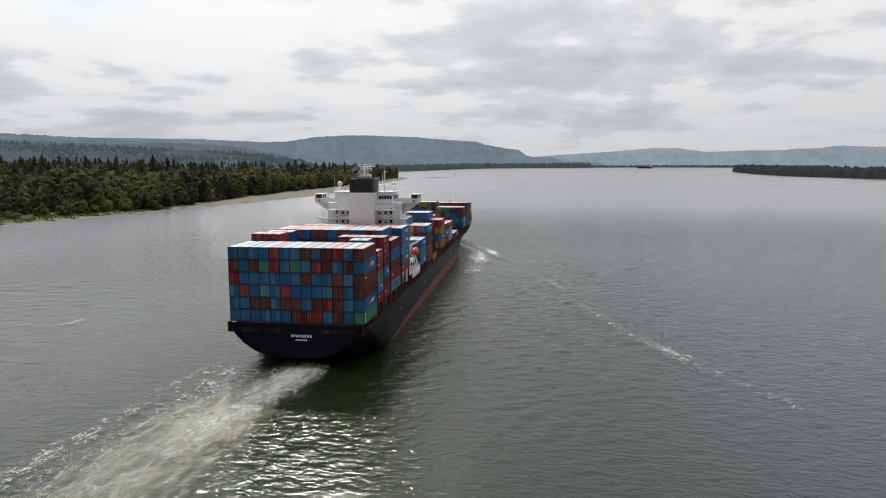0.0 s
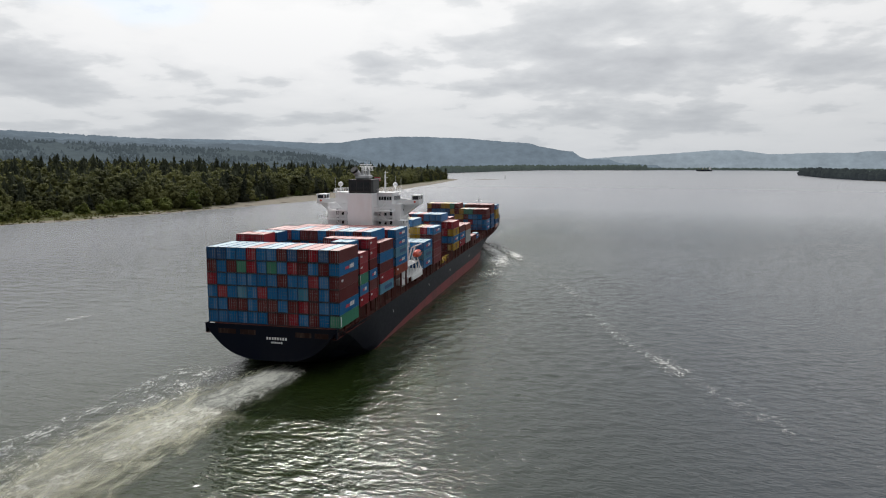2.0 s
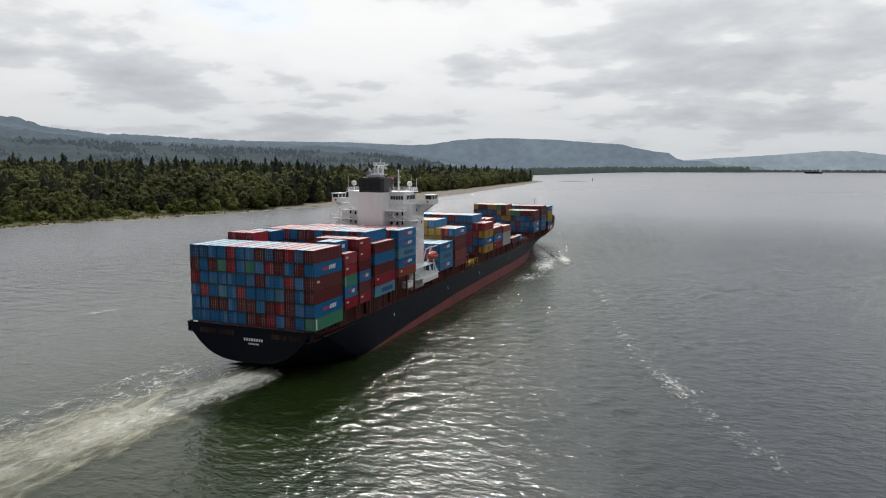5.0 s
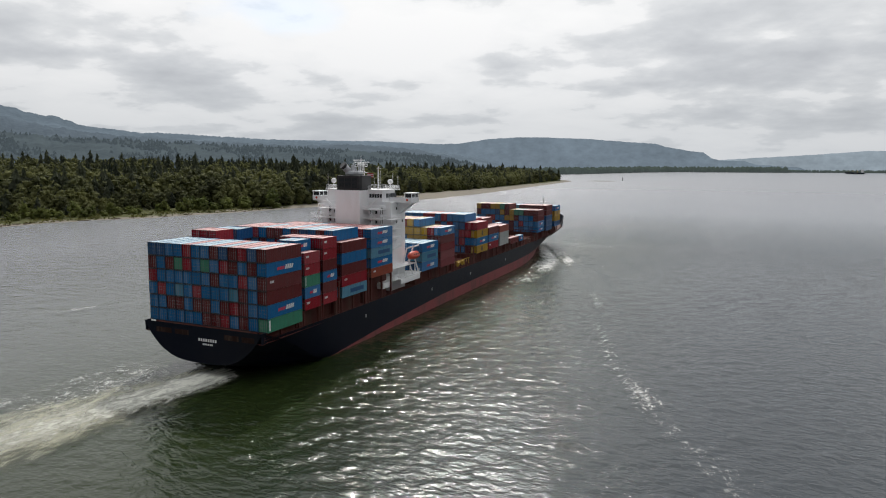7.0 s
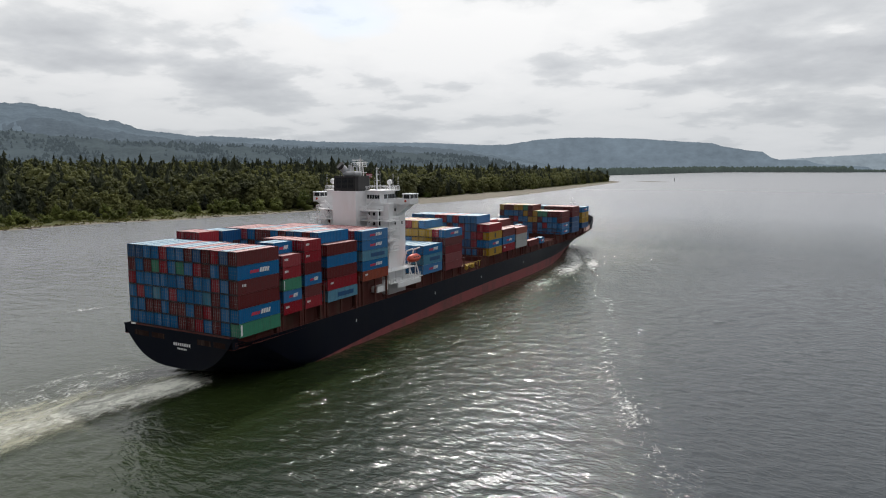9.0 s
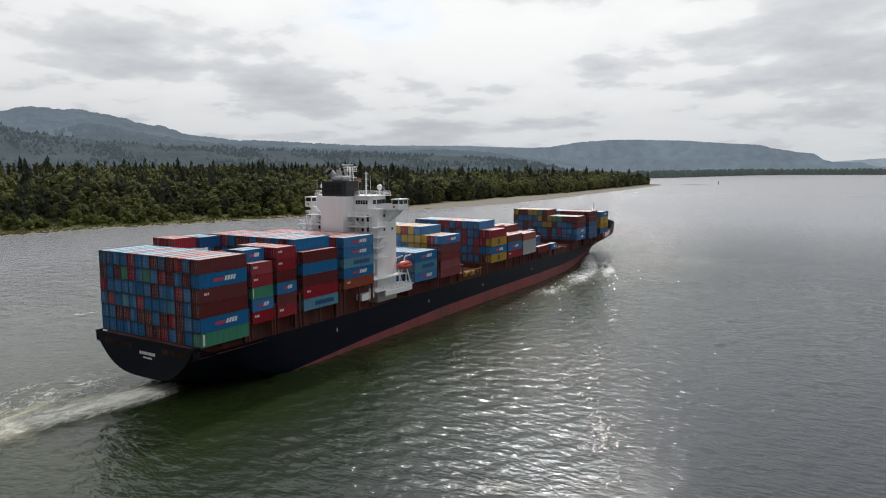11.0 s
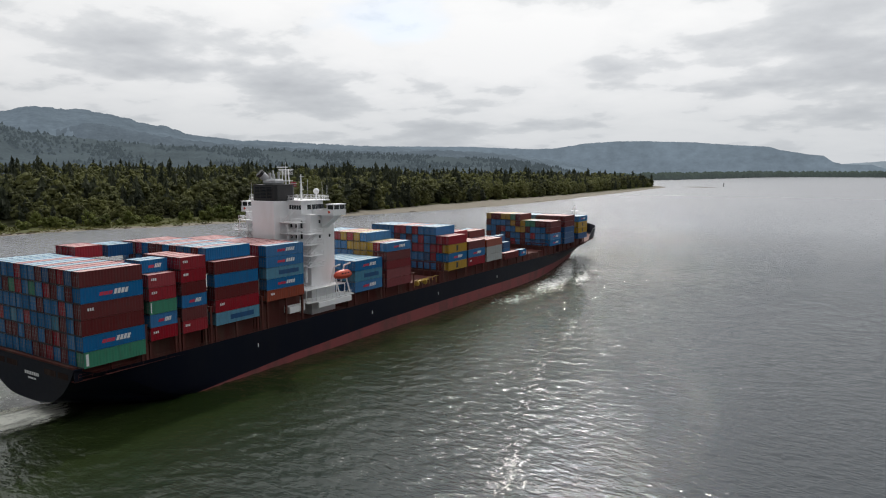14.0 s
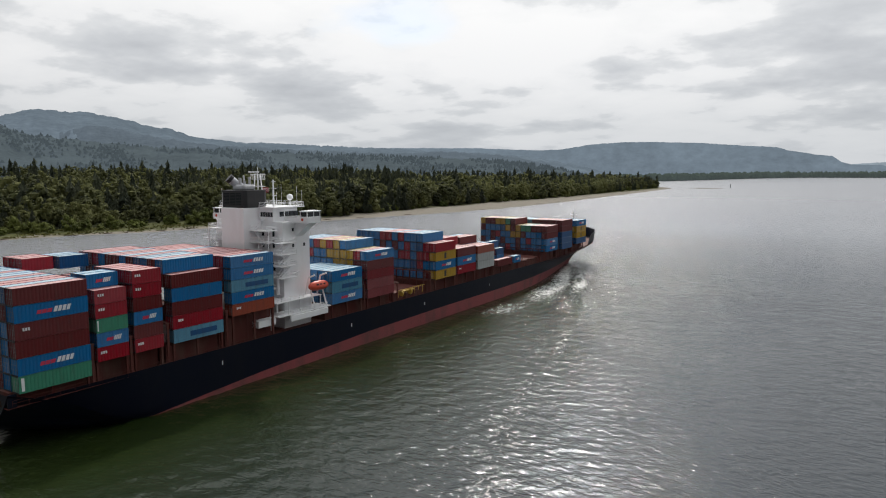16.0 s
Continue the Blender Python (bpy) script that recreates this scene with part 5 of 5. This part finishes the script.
def build_woods():
    rnd = random.Random(11)
    kinds = [("fir_tree", conifer(k, t, w * 1.1, int(n * 1.6), 9), lab) for k, (t, w, n, lab) in enumerate(((33, 7.6, 19, "tall dark green fir tree on the river bank"), (27, 7.4, 16, "dark green fir tree among the shore woods"), (38, 7.8, 21, "tall dark fir standing above the woods"), (22, 6.2, 13, "young dark green fir tree")))]
    kinds += [("alder_tree", broadleaf(20 + k, t, w, n, m, lo), lab) for k, (t, w, n, m, lo, lab) in enumerate(((27, 10.0, 250, "alder", 0.06, "leafy green alder tree on the river bank"), (23, 10.4, 240, "alder", 0.03, "broad leafy alder with a rounded crown"), (31, 10.8, 260, "alder", 0.08, "tall green broadleaf tree in the woods")))]
    kinds += [("willow_shrub", broadleaf(40 + k, t, w, n, "shrub", 0.0, 7, 1), "bright yellow-green willow bush at the water's edge") for k, (t, w, n) in enumerate(((8, 5.4, 110), (5.5, 4.4, 90)))]
    spots = []
    for i in range(2500):  # the near fringe and the first rows behind it
        y = 120 + 2250 * rnd.random() ** 1.3
        depth = 150 * rnd.random() ** 1.35 - 6
        spots.append((y, depth))
    spots.sort(key=lambda s: s[1] + 0.05 * abs(s[0] - 450))
    rest = []
    for y, depth in spots:
        x = tree_x(y) - depth - 2
        grove = noise.noise((y * 0.009, x * 0.013, 2.0))
        if depth < 5 and rnd.random() < (0.85 if y < 480 else 0.3):
            k = rnd.choice((7, 8, 8))
        elif rnd.random() < 0.34 + 1.1 * grove - 0.2 * (y > 480):
            k = rnd.choice((0, 1, 1, 2, 3))
        else:
            k = rnd.choice((4, 5, 6))
        s = rnd.uniform(0.82, 1.12) * front_size(y, depth) * (1.0 + 0.25 * noise.noise((y * 0.017, x * 0.017, 8.0)))
        if k < 4:
            s *= rnd.choice((0.8, 0.9, 1.0, 1.12))
            if rnd.random() < 0.1:
                s *= 1.3
        elif k > 6:
            x += rnd.uniform(0, 14) if y < 520 else rnd.uniform(0, 5)
            s *= (1.9 if y < 520 else 1.25) / max(0.5, front_size(y, depth)) * rnd.uniform(0.6, 1.1)
        rest.append((k, x, y, s, rnd.random() * 360))
    for k, x, y, s, a in rest[:290]:
        name, (tm, cm), lab = kinds[k]
        tree = new(name)
        tree.matrix_world = pose(x, y, land_z(x, y), rnd.uniform(-3, 3), rnd.uniform(-3, 3), a) @ Matrix.Diagonal((s, s, s * rnd.uniform(0.9, 1.12), 1))
        tagged(tree, lab, "bush" if k > 6 else "tree", "trees of the shore woods")
        part("trunk", tm, None, tree)
        part("crown", cm, None, tree)
    # the woods behind
    far = []
    for i in range(2100):
        y = -150 + 2500 * rnd.random()
        depth = 100 + 1300 * rnd.random() ** 1.5
        x = tree_x(y) - depth
        grove = noise.noise((y * 0.006, x * 0.006, 6.0))
        k = rnd.choice((0, 1, 2, 2)) if rnd.random() < 0.30 + 1.0 * grove else rnd.choice((4, 5, 6))
        far.append((k, x, y, (rnd.choice((0.75, 0.85, 0.95, 1.1)) if k < 4 else rnd.uniform(0.7, 0.95)) * (1.0 + 0.3 * noise.noise((y * 0.01, x * 0.01, 8.0))), rnd.random() * 360))
    light = {}
    for k in range(9):
        if k < 4:
            light[k] = conifer(100 + k, (33, 27, 38, 22)[k], (7.8, 7.5, 8.0, 6.4)[k], 11, 7)[1]
        else:
            light[k] = broadleaf(120 + k, (27, 23, 31, 8, 5.5)[k - 4], (10.0, 10.4, 10.8, 5.4, 4.4)[k - 4], 72, "alder" if k < 7 else "shrub", 0.05, 8, 1)[1]
    for name, group, mat, label in (("fir_woods", (0, 1, 2, 3), "fir", "dense dark fir woods behind the shore"), ("alder_woods", (4, 5, 6), "alder", "dense green broadleaf woods behind the shore"), ("shore_scrub", (7, 8), "shrub", "yellow-green scrub along the bank")):
        joined_woods(name, label, mat, [t for t in rest[290:] + far if t[0] in group], light)


# hills and far shores
def ridge(name, label, mat, crest, dist, depth, rough, seed, centre=(110, -50), base=-2.0):
    """Hills along an arc; crest: (azimuth, elevation angle) in degrees as they stand against the sky."""
    bm = bmesh.new()
    a0, a1 = crest[0][0], crest[-1][0]
    n = int((a1 - a0) / 0.1)
    rows = 16
    grid = []
    for i in range(n + 1):
        a = a0 + (a1 - a0) * i / n
        top = 46 + dist * math.tan(radians(lerp_table(crest, a)))
        top += rough * (noise.noise((a * 1.7, seed, 0)) + 0.5 * noise.noise((a * 6.0, seed, 3)))
        tips = rough * (0.45 * noise.noise((a * 23.0, seed, 5)) + 0.3 * noise.noise((a * 71.0, seed, 7)))
        line = []
        for k in range(rows + 1):
            u = k / rows
            r = dist - depth * (1 - u) + depth * 0.16 * (0.5 - abs(noise.noise((a * 0.45, u * 2.5, seed)))) * (1 - u)
            z = base + tips * u ** 8 + (top - base) * (u ** 0.8) * (1 + 0.35 * (1 - u) * (0.4 - abs(noise.noise((a * 0.33, u * 3, seed + 9))) + 0.4 * noise.noise((a * 1.6, u * 7, seed))))
            line.append(bm.verts.new((centre[0] + math.sin(radians(a)) * r, centre[1] + math.cos(radians(a)) * r, z if k else base)))
        grid.append(line)
    for A, B in zip(grid, grid[1:]):
        for k in range(rows):
            f = bm.faces.new((A[k], B[k], B[k + 1], A[k + 1]))
            f.smooth = True
    spots = [(grid[i][k].co.copy(), grid[min(n, i + 1)][k + 1].co.copy()) for i in range(n + 1) for k in range(2, rows)]
    bmesh.ops.recalc_face_normals(bm, faces=bm.faces[:])
    tagged(new(name, mesh_of(name, bm, mat)), label, "hills", kind="structure")
    return spots


def hill_trees(name, label, spots, count, seed):
    """Single trees that stand out on the wooded slopes, in loose groves."""
    rnd = random.Random(seed)
    bm = bmesh.new()
    while count:
        a, b = rnd.choice(spots)
        p = a.lerp(b, rnd.random())
        if noise.noise(p * 0.006) < rnd.uniform(-0.25, 0.3):
            continue
        count -= 1
        h, w = rnd.uniform(6, 15), rnd.uniform(3.5, 7.0)
        tip = bm.verts.new(p + Vector((0, 0, h)))
        ring = [bm.verts.new(p + Vector((math.cos(k * 1.047) * w * rnd.uniform(0.7, 1.1), math.sin(k * 1.047) * w, rnd.uniform(-2, 0.35 * h)))) for k in range(6)]
        for k in range(6):
            bm.faces.new((tip, ring[k], ring[(k + 1) % 6]))
    tagged(new(name, mesh_of(name, bm, "hill_trees")), label, "woods", kind="stuff")


def far_shore(name, label, mat, pts, tall, seed, thick=60):
    """A far low bank with an uneven line of woods on it; pts: (x, y) along the water's edge."""
    bm = bmesh.new()
    rnd = random.Random(seed)
    for (x0, y0), (x1, y1) in zip(pts, pts[1:]):
        d = Vector((x1 - x0, y1 - y0, 0))
        n = max(2, int(d.length / 7))
        side = Vector((-d.y, d.x, 0)).normalized()
        for i in range(n):
            for row in range(3):
                c = Vector((x0, y0, 0)) + d * ((i + rnd.random()) / n) + side * (thick * (row + rnd.random()) / 3)
                c.z = float(far_lift(c.x, c.y))
                h = tall * rnd.uniform(0.55, 1.15)
                w = h * rnd.uniform(0.3, 0.55)
                bmesh.ops.create_icosphere(bm, subdivisions=1, radius=1.0, matrix=Matrix.Translation(c + Vector((0, 0, h * 0.42))) @ Matrix.Rotation(rnd.random() * 6, 4, "Z") @ Matrix.Diagonal((w, w, h * 0.55, 1)))
    for v in bm.verts:
        v.co += Vector((noise.noise(v.co * 0.21), noise.noise(v.co * 0.23 + Vector((5, 0, 0))), noise.noise(v.co * 0.2 + Vector((0, 9, 0))))) * tall * 0.12
    tagged(new(name, mesh_of(name, bm, mat)), label, "woods", kind="stuff")


def far_ship():
    ob = new("distant_ship")
    ob.matrix_world = pose(717, 4099, 19.3, 0, 0, 80)
    tagged(ob, "small distant cargo ship far up the river", "ship")
    bm = bmesh.new()
    prism(bm, [(-44, 0), (40, 0), (46, 9), (-46, 8)], -8, 8, "x")
    part("hull", bm, "hull", ob)
    bm = bmesh.new()
    box(bm, -6.5, 6.5, -40, -28, 8, 24, 0.3)
    part("superstructure", bm, "white", ob)
    bm = bmesh.new()
    for y in (-12, 8, 28):
        rod(bm, (0, y, 8), (0, y, 21), 0.8)
    part("deck_crane", bm, "yellowsteel", ob)


build_land()
sandbar("sandbar", -290, 2190, 55, 40, 1.1, "low bare sandbar off the wooded point")
sandbar("sandbar_2", -410, 2957, 90, 30, 1.2, "thin dark sandbar off the wooded point")
build_woods()
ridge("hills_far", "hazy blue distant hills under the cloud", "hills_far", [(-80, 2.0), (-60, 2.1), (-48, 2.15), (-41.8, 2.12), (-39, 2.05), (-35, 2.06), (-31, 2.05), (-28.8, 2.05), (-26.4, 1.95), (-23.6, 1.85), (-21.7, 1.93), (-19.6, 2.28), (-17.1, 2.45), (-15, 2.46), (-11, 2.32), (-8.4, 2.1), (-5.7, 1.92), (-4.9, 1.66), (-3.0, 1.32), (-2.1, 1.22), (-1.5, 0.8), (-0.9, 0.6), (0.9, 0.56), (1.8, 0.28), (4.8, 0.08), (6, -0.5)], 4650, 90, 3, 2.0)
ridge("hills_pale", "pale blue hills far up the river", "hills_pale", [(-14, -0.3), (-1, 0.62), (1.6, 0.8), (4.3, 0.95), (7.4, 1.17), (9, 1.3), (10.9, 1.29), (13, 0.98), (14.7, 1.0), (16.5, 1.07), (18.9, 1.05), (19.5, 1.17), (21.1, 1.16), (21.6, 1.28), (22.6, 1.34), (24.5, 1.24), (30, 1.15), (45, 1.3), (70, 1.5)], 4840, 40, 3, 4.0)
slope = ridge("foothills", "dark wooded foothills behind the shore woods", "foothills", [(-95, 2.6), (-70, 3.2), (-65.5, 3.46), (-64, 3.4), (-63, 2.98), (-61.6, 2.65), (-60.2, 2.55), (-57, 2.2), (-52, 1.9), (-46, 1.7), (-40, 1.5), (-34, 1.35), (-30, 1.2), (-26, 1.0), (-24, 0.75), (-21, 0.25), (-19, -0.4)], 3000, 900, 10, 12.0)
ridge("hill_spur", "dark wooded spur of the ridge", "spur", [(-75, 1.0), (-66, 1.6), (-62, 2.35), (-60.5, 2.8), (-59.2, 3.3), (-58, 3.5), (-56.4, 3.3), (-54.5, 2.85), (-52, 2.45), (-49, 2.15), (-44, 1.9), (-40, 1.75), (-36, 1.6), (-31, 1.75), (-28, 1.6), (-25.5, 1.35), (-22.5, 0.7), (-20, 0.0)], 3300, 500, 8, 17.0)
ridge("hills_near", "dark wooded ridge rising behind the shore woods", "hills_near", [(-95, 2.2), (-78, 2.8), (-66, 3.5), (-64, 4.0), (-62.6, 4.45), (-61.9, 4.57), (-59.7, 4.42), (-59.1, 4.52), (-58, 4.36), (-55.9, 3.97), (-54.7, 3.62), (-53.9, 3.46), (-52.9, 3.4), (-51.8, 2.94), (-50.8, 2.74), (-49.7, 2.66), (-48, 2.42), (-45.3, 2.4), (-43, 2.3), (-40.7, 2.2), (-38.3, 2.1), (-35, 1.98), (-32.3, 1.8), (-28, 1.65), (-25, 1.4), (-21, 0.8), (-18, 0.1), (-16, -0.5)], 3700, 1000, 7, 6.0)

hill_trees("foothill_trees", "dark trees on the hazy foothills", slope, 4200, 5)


def far_points(pts):
    """(azimuth, distance) from the start of the flight, to x and y."""
    return [(58 + r * math.sin(radians(a)), -140 + r * math.cos(radians(a))) for a, r in pts]


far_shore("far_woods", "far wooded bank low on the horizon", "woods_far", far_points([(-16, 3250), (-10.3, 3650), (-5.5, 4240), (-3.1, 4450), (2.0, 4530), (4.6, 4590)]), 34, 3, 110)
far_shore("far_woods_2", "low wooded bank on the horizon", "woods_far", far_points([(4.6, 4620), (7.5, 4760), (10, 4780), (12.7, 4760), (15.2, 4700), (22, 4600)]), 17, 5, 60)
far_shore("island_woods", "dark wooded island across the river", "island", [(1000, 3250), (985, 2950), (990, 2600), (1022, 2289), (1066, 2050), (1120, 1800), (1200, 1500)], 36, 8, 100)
sandbar("island_bank", 1085, 2250, 105, 900, 1.4, "low bank of the wooded island")
far_ship()


def bank_grass():
    """Tufts of rough grass and sedge along the near bank."""
    rnd = random.Random(71)
    bm = bmesh.new()
    for i in range(3600):
        y = 150 + 370 * rnd.random() ** 1.1
        u = rnd.random()
        x = shore_x(y) + (tree_x(y) - shore_x(y)) * (0.12 + 0.95 * u)
        if noise.noise((x * 0.06, y * 0.06, 4.0)) < rnd.uniform(-0.3, 0.25):
            continue
        z, h = land_z(x, y) - 0.1, rnd.uniform(0.4, 1.3)
        for k in range(4):
            a, w = rnd.random() * 6.28, rnd.uniform(0.3, 0.9)
            c, d = Vector((x, y, z)), Vector((math.cos(a), math.sin(a), 0))
            o = Vector((d.y, -d.x, 0)) * rnd.uniform(0.2, 0.9)
            bm.faces.new([bm.verts.new(p) for p in (c - d * w, c + d * w, c + d * w * 0.5 + o + Vector((0, 0, h)), c - d * w * 0.7 + o * 0.6 + Vector((0, 0, h * 0.8)))])
    tagged(new("bank_grass", mesh_of("bank_grass", bm, "sedge")), "rough yellow-green grass tufts along the river bank", "grass", kind="stuff")


bank_grass()


def driftwood():
    rnd = random.Random(31)
    for i in range(46):
        y = 180 + 900 * rnd.random() ** 1.5
        x = shore_x(y) - rnd.uniform(1.5, 9)
        L, a = rnd.uniform(3, 9), rnd.uniform(0, 3.14)
        bm = bmesh.new()
        d = Vector((math.cos(a), math.sin(a), 0)) * L / 2
        rod(bm, -d, d, rnd.uniform(0.25, 0.5), 7, rnd.uniform(0.15, 0.25))
        rod(bm, d * 0.6, d * 0.8 + Vector((0.4, -0.3, 0.9)), 0.12, 5, 0.05)
        ob = new("driftwood_log", mesh_of("driftwood_log", bm, "bark"))
        ob.location = (x, y, land_z(x, y) + 0.2)
        tagged(ob, "dark weathered driftwood log on the river beach", "log", "driftwood on the beach")


driftwood()
bm = bmesh.new()
rod(bm, (-236, 2300, -1), (-236, 2300, 9), 1.1, 8)
rod(bm, (-236, 2300, 9), (-236, 2300, 12), 1.8, 8, 0.3)
tagged(new("channel_marker", mesh_of("channel_marker", bm, "black")), "dark channel marker pile standing in the river", "marker")


# ---- what moves ----
def motions():
    for ob, at in MOVING:
        walk(ob, [(0.0, Matrix.Translation(at)), (8.0, Matrix.Translation(at + Vector((0, SPEED * 8, 0)))), (16.0, Matrix.Translation(at + Vector((0, SPEED * 16, 0))))])


motions()
